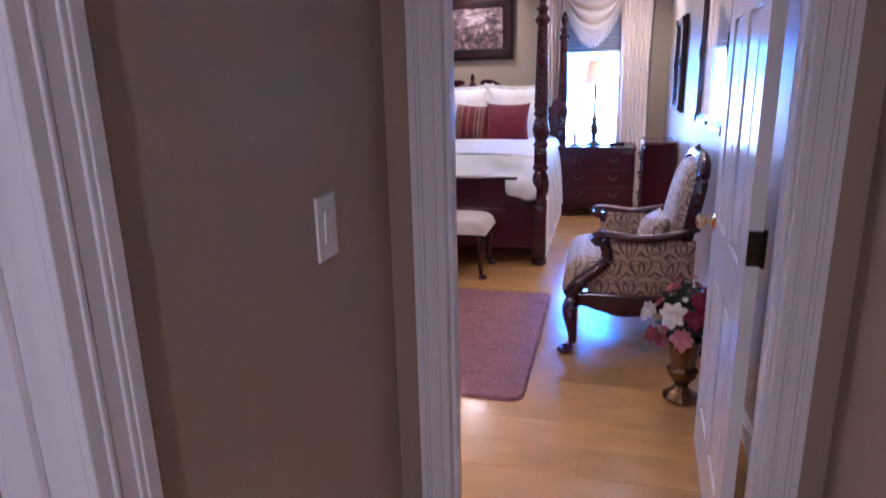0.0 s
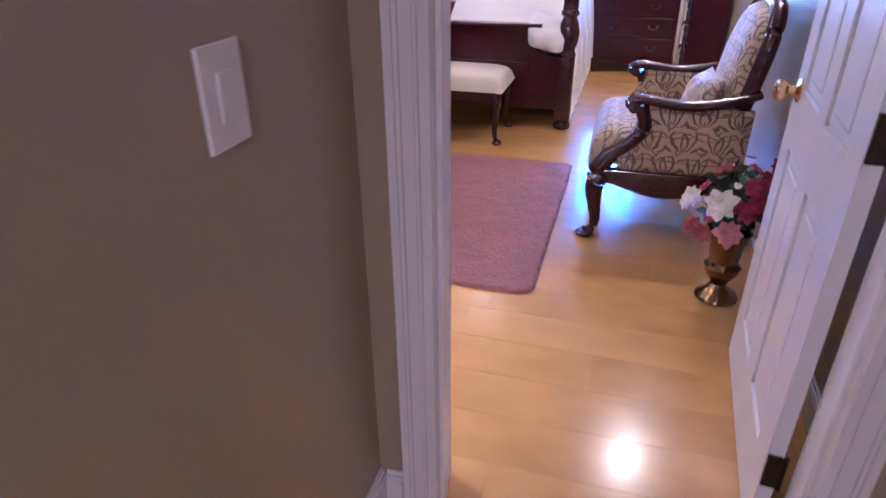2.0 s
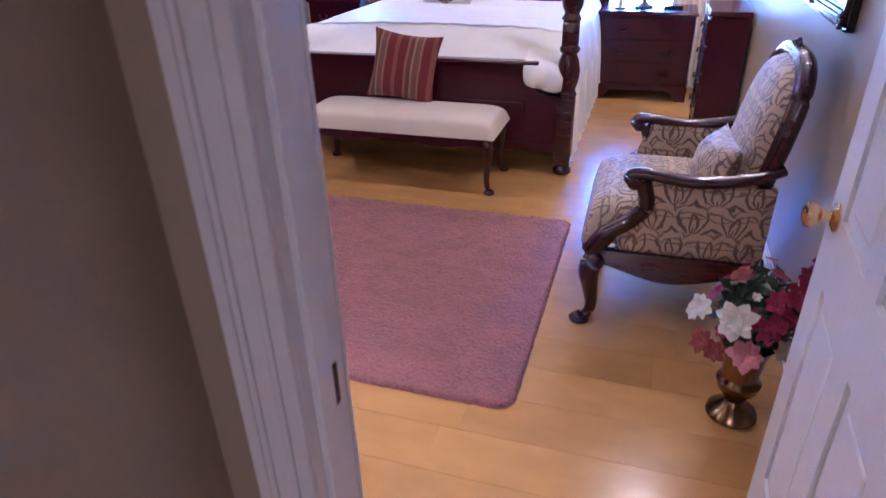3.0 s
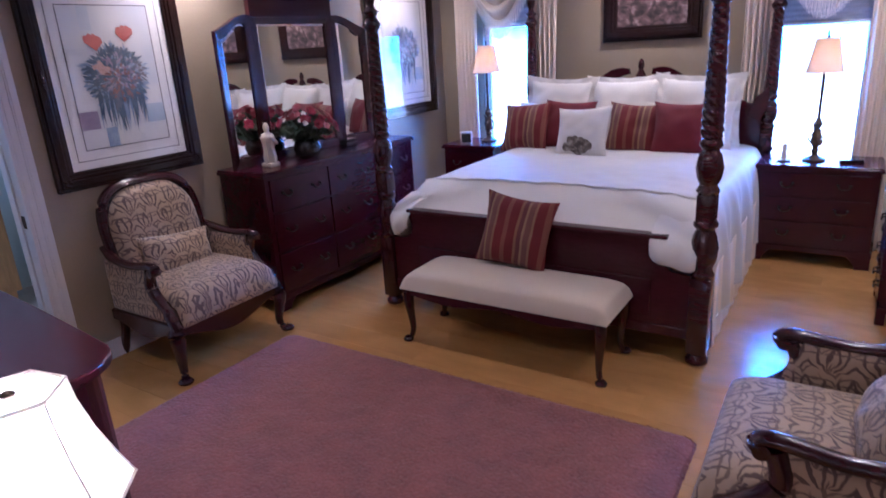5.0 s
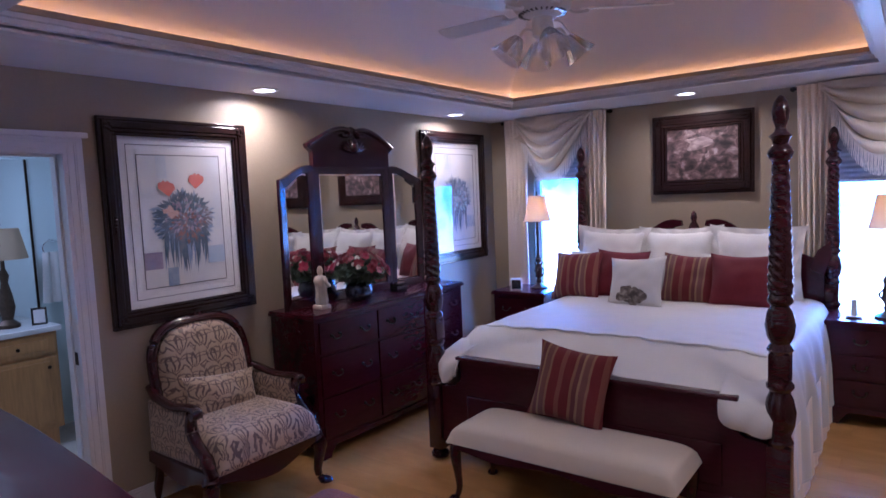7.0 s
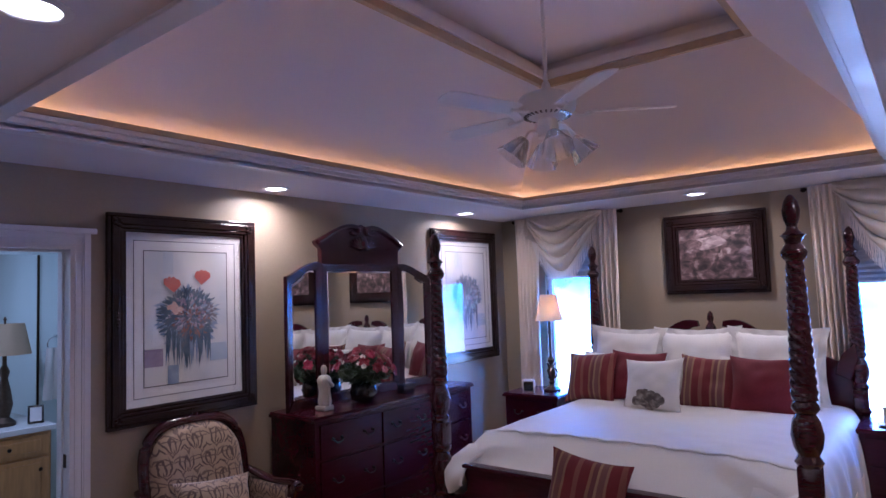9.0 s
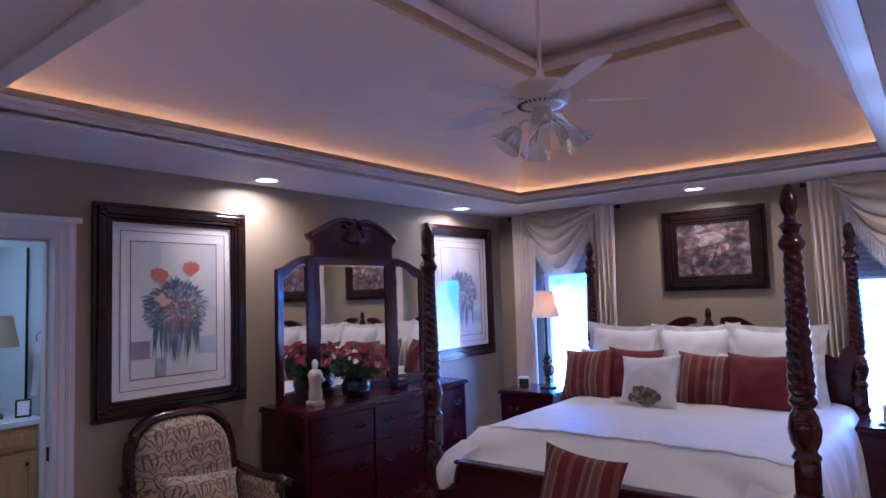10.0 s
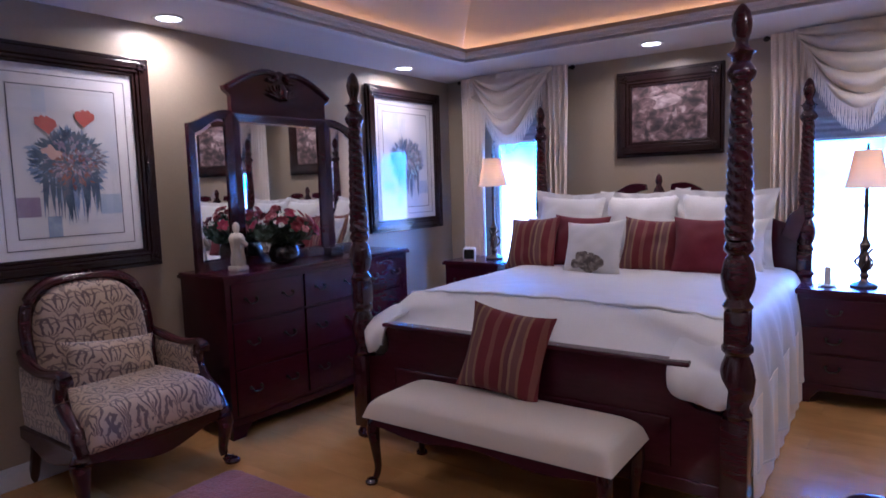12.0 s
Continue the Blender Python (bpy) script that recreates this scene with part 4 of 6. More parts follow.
def armchair(m, label):
    """A carved wood armchair facing -y, its front feet near y = 0."""
    ob = thing("armchair", label, "chair", m, "carved armchairs")
    W, D = 0.36, 0.70
    for sx in (-1, 1):
        bm = bmesh.new()
        cabriole(bm, sx * W, 0.06, 0.30, sx * 0.5, -0.8, 0.036, 0.06)
        part("front_leg", bm, CHERRY, ob, smooth=True)
        bm = bmesh.new()
        tube(bm, smooth_line([(sx * 0.30, D - 0.06, 0.32), (sx * 0.305, D - 0.03, 0.18), (sx * 0.31, D + 0.03, 0.0)], 5), [0.032] * 5 + [0.026] * 6, 10)
        part("back_leg", bm, CHERRY, ob, smooth=True)
    # seat rail with a shaped lower edge
    bm = bmesh.new()
    n = 14
    low = [(-W + 2 * W * i / n, 0.235 + 0.035 * math.cos(2 * math.pi * i / n) - 0.012 * math.sin(math.pi * i / n)) for i in range(n + 1)]
    prism(bm, low + [(W, 0.335), (-W, 0.335)], 0.045, pose(0, 0.02, 0), 0.006)
    part("seat_rail", bm, CHERRY, ob)
    for sx in (-1, 1):
        bm = bmesh.new()
        low = [(0.02 + (D - 0.08) * i / n, 0.245 + 0.03 * math.cos(2 * math.pi * i / n)) for i in range(n + 1)]
        prism(bm, low + [(D - 0.06, 0.335), (0.02, 0.335)], 0.045, pose(sx * W + 0.022, 0.0, 0, 0, 0, 90), 0.006)
        part("side_rail", bm, CHERRY, ob)
    # seat cushion, rounded
    def seat(u, v):
        a, b = 2 * u - 1, 2 * v - 1
        return (a * (W - 0.012), 0.312 + b * 0.325, 0.352 + 0.158 * max(0.0, (1 - abs(a) ** 9) * (1 - abs(b) ** 7)) ** 0.4 + 0.022 * math.sin(math.pi * v) * (1 - a * a))
    part("seat_cushion", sheet(seat, 28, 28, 0.01), DAMASK_SEAT, ob, smooth=True)
    bm = bmesh.new()
    box(bm, -W + 0.012, W - 0.012, -0.006, 0.03, 0.318, 0.385, 0.012)
    part("front_border", bm, DAMASK, ob, smooth=True)
    # arms: swept top rail on an S-shaped support, padded side below
    for sx in (-1, 1):
        bm = bmesh.new()
        X = sx * (W - 0.005)
        tube(bm, smooth_line([(X, 0.175, 0.615), (X, 0.145, 0.640), (X, 0.20, 0.658), (X * 1.01, 0.38, 0.640), (X, 0.55, 0.665), (X * 0.93, 0.66, 0.70)], 6), [0.022, 0.026] + [0.030] * 24 + [0.026] * 5, 12, 0.75)
        lathe(bm, [(0.004, -0.034), (0.030, -0.030), (0.033, 0.0), (0.030, 0.030), (0.004, 0.034)], 16)
        bm.verts.ensure_lookup_table()
        for v in bm.verts[-80:]:
            v.co = Vector((X + v.co.z, 0.165 + v.co.x * 0.8, 0.625 + v.co.y * 0.8))
        part("arm", bm, CHERRY, ob, smooth=True)
        bm = bmesh.new()
        tube(bm, smooth_line([(X, 0.03, 0.31), (X, 0.09, 0.40), (X, 0.175, 0.47), (X, 0.22, 0.54), (X, 0.195, 0.63)], 6), [0.040] * 7 + [0.032] * 18, 12)
        part("arm_support", bm, CHERRY, ob, smooth=True)
        def side(u, v, X=X, sx=sx):
            y = 0.12 + 0.09 * v + (D - 0.17 - 0.09 * v) * u
            puff = max(0, (1 - (2 * u - 1) ** 6) * (1 - (2 * v - 1) ** 6)) ** 0.5
            return (X + sx * 0.016 * puff, y, 0.325 + 0.31 * v)
        part("side_panel", sheet(side, 18, 14), DAMASK_SIDE, ob, smooth=True)
        def side2(u, v, X=X, sx=sx):
            x, y, z = side(u, v)
            return (2 * (X - sx * 0.012) - x, y, z)
        part("side_panel", sheet(side2, 18, 14), DAMASK_SIDE, ob, smooth=True)
    # arched back, leaning, with a carved wooden surround
    lean = pose(0, D - 0.135, 0.40, -11, 0, 0)
    def back_edge(k, grow=0.0):
        a = math.pi * k
        return (-(0.315 + grow) * math.copysign(abs(math.cos(a)) ** 0.55, math.cos(a)), 0.36 + (0.29 + grow) * abs(math.sin(a)) ** 0.75)
    edge = [(-0.30, 0.0)] + [back_edge(i / 24) for i in range(25)] + [(0.30, 0.0)]
    bm = bmesh.new()
    tube(bm, [lean @ Vector((x, 0, z)) for x, z in edge], [0.030] * len(edge), 12)
    tube(bm, [lean @ Vector((x * 0.985, -0.026, z * 0.985)) for x, z in edge], [0.011] * len(edge), 8)
    for k in range(9):
        a = (k - 4) * 0.028
        tube(bm, [lean @ Vector((a, -0.01, 0.665 - abs(a) * 0.25)), lean @ Vector((a * 1.25, -0.02, 0.70 - abs(a) * 0.45))], [0.016, 0.006], 7)
    part("back_frame", bm, CHERRY, ob, "carved dark wood surround", True)
    for sgn, nm in ((-1, "backrest"), (1, "back_cover")):
        def pad(u, v, sgn=sgn):
            k = 2 * u - 1
            zmax = 0.36 + 0.275 * max(0.0, 1 - abs(k) ** 3.0) ** 0.5
            x = 0.295 * k
            e = max(0, (1 - abs(k) ** 4) * (1 - abs(2 * v - 1) ** 4)) ** 0.5
            return lean @ Vector((x, sgn * (0.012 + (0.075 if sgn < 0 else 0.02) * e), v * zmax))
        part(nm, sheet(pad, 24, 24), DAMASK, ob, smooth=True)
    return ob


def lumbar(m, label):
    return tagged(part("lumbar_pillow", cushion(0.50, 0.27, 0.16, seed=3), DAMASK, None, smooth=True, m=m), label, "pillow", "lumbar pillows")


CL = pose(-2.720, 4.290, 0, 0, 0, 90)
armchair(CL, "carved dark wood armchair in leaf damask by the wall")
lumbar(CL @ pose(0.02, 0.475, 0.59, -20, 6, 0), "leaf damask lumbar pillow propped in the armchair")
CR = pose(-0.033, 4.102, 0, 0, 0, -89)
armchair(CR, "carved dark wood armchair in leaf damask near door")
lumbar(CR @ pose(0.02, 0.475, 0.59, -22, -5, 0), "leaf damask lumbar pillow leaning in armchair near door")

# rug
RX, RY, RW, RD, RR = -1.408, 3.86, 1.245, 0.77, 0.075
def rug_top(u, v):
    x, y = (2 * u - 1) * RW, (2 * v - 1) * RD
    dx, dy = abs(x) - (RW - RR), abs(y) - (RD - RR)
    if dx > 0 and dy > 0 and math.hypot(dx, dy) > RR:
        k = RR / math.hypot(dx, dy)
        x, y = math.copysign(RW - RR + dx * k, x), math.copysign(RD - RR + dy * k, y)
    edge = min(RW - abs(x), RD - abs(y), RR - math.hypot(max(0, dx), max(0, dy)) if dx > 0 and dy > 0 else 1.0)
    z = 0.003 + 0.013 * min(1.0, max(0.0, edge) / 0.014) ** 0.6 + 0.0025 * noise.noise(Vector((x * 17, y * 17, 0.3)))
    return (RX + x + 0.005 * noise.noise(Vector((0, y * 40, 2))), RY + y + 0.005 * noise.noise(Vector((x * 40, 0, 5))), max(0.002, z))
rug = tagged(part("rug", sheet(rug_top, 300, 170), RUG, smooth=True), "mauve shag pile rug on the maple floor", "rug")
rnd = random.Random(11)
bm = bmesh.new()
for k in range(50000):
    x, y = rnd.uniform(-1.9, -0.165), rnd.uniform(3.092, 4.628)
    a, l = rnd.uniform(0, 6.28), rnd.uniform(0.002, 0.009)
    if x > -0.215 and (y < 3.142 or y > 4.578) and math.hypot(x + 0.215, y - (3.142 if y < 3.5 else 4.578)) > 0.05:
        continue
    dx, dy = math.cos(a) * 0.0028, math.sin(a) * 0.0028
    bx, by = rnd.uniform(-0.011, 0.011), rnd.uniform(-0.011, 0.011)
    bm.faces.new([bm.verts.new(c) for c in ((x - dx, y - dy, 0.010), (x + dx, y + dy, 0.010), (x + bx, y + by, 0.013 + l))])
tagged(part("shag_layer", bm, RUG, rug), kind="stuff")

# ---- the bed ----
PX0, PX1, PY0, PY1 = -2.345, -0.325, 5.35, 7.68
bed = thing("four_poster_bed", "dark cherry four-poster bed with rope-carved posts", "bed", pose(0, 0, 0))


def bedpost(x, y, name):
    bm = bmesh.new()
    lathe(bm, [(0.040, 0), (0.058, 0.012), (0.060, 0.035), (0.042, 0.060), (0.050, 0.075)], 20, (x, y, 0))
    box(bm, x - 0.052, x + 0.052, y - 0.052, y + 0.052, 0.07, 0.50, 0.006)
    lathe(bm, [(0.052, 0.495), (0.060, 0.515), (0.046, 0.545), (0.064, 0.60), (0.070, 0.66), (0.058, 0.72), (0.044, 0.755), (0.060, 0.775), (0.060, 0.79), (0.046, 0.81)], 22, (x, y, 0))
    box(bm, x - 0.046, x + 0.046, y - 0.046, y + 0.046, 0.80, 0.94, 0.010)
    lathe(bm, [(0.046, 0.935), (0.058, 0.955), (0.042, 0.985), (0.058, 1.02), (0.066, 1.07), (0.056, 1.13), (0.040, 1.16), (0.056, 1.18), (0.056, 1.195), (0.042, 1.22)], 22, (x, y, 0))
    # rope-carved shaft
    prof = [(0.054 - 0.018 * k / 130, 1.22 + 0.60 * k / 130) for k in range(131)]
    lathe(bm, prof, 32, (x, y, 0), twist=140.0, lobes=4, depth=0.055)
    lathe(bm, [(0.034, 1.82), (0.050, 1.84), (0.056, 1.86), (0.046, 1.88), (0.032, 1.90), (0.040, 1.925), (0.052, 1.935), (0.028, 1.955), (0.022, 1.975), (0.034, 2.01), (0.038, 2.045), (0.030, 2.085), (0.014, 2.11), (0.003, 2.118)], 20, (x, y, 0))
    return part(name, bm, CHERRY, bed, smooth=True)


for x in (PX0, PX1):
    for y in (PY0, PY1):
        bedpost(x, y, "post")
# footboard with stepped ends
w = (PX1 - PX0) / 2 - 0.05
outline = [(-w, 0.14), (w, 0.14), (w, 0.50), (w - 0.10, 0.51), (w - 0.145, 0.55), (w - 0.15, 0.60), (w - 0.13, 0.655), (w - 0.13, 0.684), (-w + 0.13, 0.684), (-w + 0.13, 0.655), (-w + 0.15, 0.60), (-w + 0.145, 0.55), (-w + 0.10, 0.51), (-w, 0.50)]
cx = (PX0 + PX1) / 2
part("footboard", board(outline, 0.04, m=pose(cx, PY0 - 0.02, 0), bevel=0.004), CHERRYX, bed)
part("footboard_cap", boxed(cx - w + 0.125, cx + w - 0.125, PY0 - 0.038, PY0 + 0.038, 0.684, 0.706, 0.007), CHERRYX, bed)
for s in (-1, 1):
    part("footboard_panel", boxed(cx + s * 0.42 - 0.34, cx + s * 0.42 + 0.34, PY0 - 0.030, PY0 - 0.018, 0.24, 0.46, 0.008), CHERRYX, bed)
part("bottom_rail", boxed(cx - w, cx + w, PY0 - 0.03, PY0 - 0.02, 0.14, 0.20, 0.004), CHERRYX, bed)
for x in (PX0, PX1):
    part("side_rail", boxed(x - 0.018, x + 0.018, PY0 + 0.05, PY1 - 0.05, 0.22, 0.42, 0.004), CHERRY, bed)
# headboard with a broken pediment
hw = w
base = [(-hw, 0.3), (hw, 0.3), (hw, 1.12), (hw - 0.10, 1.14), (hw - 0.22, 1.19), (0.05, 1.22), (-0.05, 1.22), (-hw + 0.22, 1.19), (-hw + 0.10, 1.14), (-hw, 1.12)]
part("headboard", board(base, 0.035, m=pose(cx, PY1 + 0.0, 0), bevel=0.004), CHERRYX, bed)
for s in (-1, 1):
    top = [(s * (0.13 + 0.44 * t), 1.435 + 0.015 * math.sin(math.pi * min(1, t * 2)) - 0.235 * t ** 1.7) for t in (i / 14 for i in range(15))]
    out = [(s * 0.09, 1.385)] + [(s * 0.10, 1.43)] + top + [(s * 0.57, 1.18), (s * 0.16, 1.18), (s * 0.20, 1.30), (s * 0.16, 1.37)]
    part("pediment", board(out if s > 0 else out[::-1], 0.05, m=pose(cx, PY1 - 0.015, 0), bevel=0.008), CHERRYX, bed)
    part("head_ear", board([(s * (hw + 0.00), 1.0), (s * (hw + 0.05), 1.16), (s * (hw + 0.04), 1.27), (s * (hw - 0.05), 1.19), (s * (hw - 0.10), 1.05)], 0.04, m=pose(cx, PY1 - 0.06, 0), bevel=0.006), CHERRYX, bed)
part("finial", turned([(0.030, 1.20), (0.034, 1.26), (0.020, 1.30), (0.030, 1.34), (0.044, 1.37), (0.030, 1.40), (0.018, 1.42), (0.028, 1.45), (0.020, 1.49), (0.004, 1.51)], 16, (cx, PY1 + 0.01, 0)), CHERRY, bed, smooth=True)
part("mattress", boxed(PX0 + 0.06, PX1 - 0.06, PY0 + 0.25, PY1 - 0.02, 0.42, 0.75, 0.05), WHITECLOTH, bed)

# duvet: over the top, sloping to the footboard, and down both sides
bw = 0.955
FOOT = 5.74
def bed_height(x, y):
    k = (x - cx) / (bw + 0.35)
    z = 0.800 + 0.040 * (1 - k * k)
    if y < FOOT:
        t = (FOOT - y) / (FOOT - PY0 - 0.05)
        z -= 0.105 * t + 0.035 * t * t
    return z
def duvet(u, v):
    half, drop_l, drop_r = bw, 0.42, 0.68
    s = u * (drop_l + 2 * half + drop_r)
    y = PY1 - 0.08 - v * (PY1 - 0.08 - PY0 - 0.055)
    if s < drop_l:
        t, sg, d = drop_l - s, -1, 0.035
    elif s > drop_l + 2 * half:
        t, sg, d = s - drop_l - 2 * half, 1, 0.05
    else:
        x = cx - half + (s - drop_l)
        edge = min(1.0, (half - abs(x - cx)) / 0.10)
        z = bed_height(x, y) - 0.020 * (1 - edge) ** 2
        z += 0.009 * noise.noise(Vector((x * 2.6, y * 2.6, 0))) + 0.004 * noise.noise(Vector((x * 8, y * 8, 4)))
        return (x, y, z)
    x = cx + sg * (half + 0.065 * (1 - math.exp(-t * 12)) + d * t + (0.022 * math.sin(13 * y + sg) + 0.013 * math.sin(29 * y + 1)) * min(1, t * 2.6))
    foot = max(0.0, 1 - (y - PY0 - 0.05) / 0.25)
    return (x - sg * 0.05 * foot, y, max(0.16, bed_height(cx + sg * half, y) - 0.020 - t * (1 - 0.25 * foot) + 0.03 * math.sin(5 * y) * t))
bedding = tagged(part("duvet", sheet(duvet, 140, 90, 0.012), SATEEN, None, smooth=True), "white cotton duvet spread over the bed", "bedding")
bm = bmesh.new()
tube(bm, [(cx - bw + 2 * bw * i / 50, FOOT + 0.012 * math.sin(i * 0.5) + 0.012 * math.sin(i * 1.3), bed_height(cx - bw + 2 * bw * i / 50, FOOT) + 0.006 - 0.02 * (abs(i - 25) / 25) ** 8) for i in range(51)], 0.007, 8)
part("seam", bm, SATEEN, bedding, "raised seam along the foot", True)
for s in (-1, 1):
    fall = smooth_line([(0, PY0 + 0.25, 0.745), (0, PY0 + 0.13, 0.722), (0, PY0 + 0.03, 0.700), (0, PY0 - 0.030, 0.672), (0, PY0 - 0.054, 0.636), (0, PY0 - 0.061, 0.600), (0, PY0 - 0.060, 0.570), (0, PY0 - 0.055, 0.548)], 4)
    def lobe(u, v, s=s):
        a = 2 * u - 1
        p = fall[min(len(fall) - 1, round(v * (len(fall) - 1)))]
        out = min(1.0, v * 1.6)
        x = cx + s * (w - (0.092 if s > 0 else 0.075)) + a * ((0.135 if s > 0 else 0.09) - 0.03 * v)
        return (x, p.y + 0.018 * abs(a) ** 3 * out + 0.012 * math.sin(9 * u + 2 * v + s) * out, p.z + 0.030 * a * a * v ** 3 - 0.022 * a * s * v + 0.006 * math.sin(7 * u + 4 * v + s))
    part("corner_drape", sheet(lobe, 18, 28, 0.014), SATEEN, bedding, smooth=True)
skirt = lambda u, v: (PX1 + 0.026 + 0.005 * math.sin(62 * u + math.sin(17 * u)) * (0.4 + 0.6 * v) + 0.012 * v, PY0 + 0.20 + 2.05 * u, 0.48 - 0.465 * v)
tagged(part("bed_skirt", sheet(skirt, 130, 10, 0.003), CURTAIN, None, smooth=True), "ivory gathered bed skirt hanging to the floor", "bedding")


def pillow(label, mat, w, h, t, x, y, z, tilt=-18, turn=0, roll=0, seed=0, ruffle=0.0):
    return tagged(part("pillow", cushion(w, h, t, seed=seed, ruffle=ruffle), mat, None, smooth=True, m=pose(x, y, z, tilt, roll, turn)), label, "pillow", "pillows on the bed")


def flange(ob, w, h, seed, wide=0.045):
    """A flat, slightly rippled border round a sham."""
    def f(u, v):
        a = 2 * math.pi * u
        q = max(abs(math.cos(a)), abs(math.sin(a)))
        cu, cv = math.cos(a) / q, math.sin(a) / q
        x = cu * w / 2 * (1 - 0.11 * (1 - cv * cv) * abs(cu) ** 3)
        z = cv * h / 2 * (1 - 0.11 * (1 - cu * cu) * abs(cv) ** 3)
        g = 0.97 + v * (wide * 2 / min(w, h) + 0.03)
        return (x * g, 0.010 * v * math.sin(17 * a + seed) + 0.006 * math.sin(5 * a + seed), z * g)
    part("flange", sheet(f, 96, 4, 0.004), WHITECLOTH, ob, smooth=True)


for k, x in enumerate((-2.02, -1.42, -0.83)):
    sham = pillow("large white cotton sham against the headboard", WHITECLOTH, 0.60, 0.52, 0.22, x, 7.52, 1.10, -16, (-3, 0, 3)[k], (2, -1, 1)[k], k + 1, 0.006)
    flange(sham, 0.60, 0.52, k)
pillow("white cotton pillow lying behind the cushions", WHITECLOTH, 0.70, 0.42, 0.18, -2.0, 7.36, 0.98, -20, 2, 1, 9)
pillow("white cotton pillow lying behind the cushions", WHITECLOTH, 0.70, 0.42, 0.18, -0.86, 7.36, 0.98, -20, -2, -1, 12)
pillow("red and gold striped square cushion", STRIPE, 0.46, 0.43, 0.17, -2.17, 7.16, 0.995, -22, -4, -3, 4)
pillow("plain red velvet square cushion", RED, 0.45, 0.42, 0.16, -1.80, 7.22, 1.01, -20, 3, 2, 5)
pillow("red and gold striped square cushion", STRIPE, 0.44, 0.42, 0.17, -1.23, 7.17, 0.995, -22, 2, 3, 6)
pillow("plain red velvet square cushion", RED, 0.46, 0.43, 0.17, -0.85, 7.14, 1.0, -22, 5, 1, 7)
wp = pillow("white cushion with a painted grey animal shape", WHITECLOTH, 0.46, 0.43, 0.16, -1.56, 6.90, 0.99, -24, -5, -4, 8)
bm = bmesh.new()
rnd = random.Random(2)
for k in range(60):
    blob(bm, rnd.gauss(0.010, 0.034), -0.122 + rnd.gauss(0, 0.020), rnd.uniform(0.026, 0.044), 0, 12, 0.85, k, 0.1)
for v in bm.verts:
    u, w_ = v.co.x / 0.23, v.co.z / 0.215
    e = max(0.0, (1 - abs(u) ** 2.2) * (1 - abs(w_) ** 2.2)) ** 0.62
    kk = noise.noise(Vector((u * 2.3 + 8, w_ * 2.3, -1.7 + 5.6)))
    v.co.y = -0.08 * e * (1 + 0.22 * kk) - 0.0035 - 0.00001 * (v.index % 60)
part("print", bm, cloud_material("grey_print", [(0.35, (0.07, 0.055, 0.05)), (0.5, (0.16, 0.13, 0.11)), (0.65, (0.34, 0.30, 0.26))], 22, 0.8), wp, "grey-brown painted shape")

# ---- bench at the foot of the bed ----
bench = thing("upholstered_bench", "cream upholstered bench on dark cabriole legs", "bench", pose(-1.302, 5.100, 0))
BWd, BD = 0.635, 0.225
def seat_top(u, v):
    a, b = 2 * u - 1, 2 * v - 1
    e = max(0, (1 - abs(a) ** 14) * (1 - abs(b) ** 7)) ** 0.4
    return (a * BWd, b * BD, 0.345 + 0.105 * e + 0.008 * (1 - a * a) * (1 - b * b))
part("seat", sheet(seat_top, 60, 26, 0.01), CREAM, bench, smooth=True)
bm = bmesh.new()
n = 24
low = [(-BWd + 0.02 + 2 * (BWd - 0.02) * i / n, 0.300 + 0.014 * math.cos(4 * math.pi * i / n) - 0.006) for i in range(n + 1)]
for yy in (-BD + 0.015, BD - 0.04):
    prism(bm, low + [(BWd - 0.02, 0.362), (-BWd + 0.02, 0.362)], 0.025, pose(0, yy, 0), 0.003)
for xx in (-BWd + 0.02, BWd - 0.045):
    box(bm, xx, xx + 0.025, -BD + 0.04, BD - 0.04, 0.305, 0.362, 0.003)
part("apron", bm, CHERRYX, bench)
for sx in (-1, 1):
    for sy in (-1, 1):
        bm = bmesh.new()
        cabriole(bm, sx * (BWd - 0.055), sy * (BD - 0.05), 0.345, sx * 0.6, sy * 0.7, 0.027, 0.045)
        part("leg", bm, CHERRY, bench, smooth=True)
tagged(part("throw_pillow", cushion(0.45, 0.43, 0.15, seed=14), STRIPE, None, smooth=True, m=pose(-1.345, 5.265, 0.655, -17, 7, 2)), "red and gold striped pillow on the bench", "pillow")


# ---- case furniture ----
def pull(name, parent, m, mat=OLDBRASS):
    bm = bmesh.new()
    for s in (-1, 1):
        lathe(bm, [(0.011, 0), (0.011, 0.004), (0.005, 0.008), (0.005, 0.018)], 10, (s * 0.038, 0, 0))
    tube(bm, smooth_line([(-0.038, 0, 0.018), (-0.03, -0.018, 0.022), (0, -0.026, 0.024), (0.03, -0.018, 0.022), (0.038, 0, 0.018)], 4), 0.0042, 7)
    return part(name, bm, mat, parent, "antique brass bail pull", True, m @ pose(0, 0, 0, 90, 0, 0))


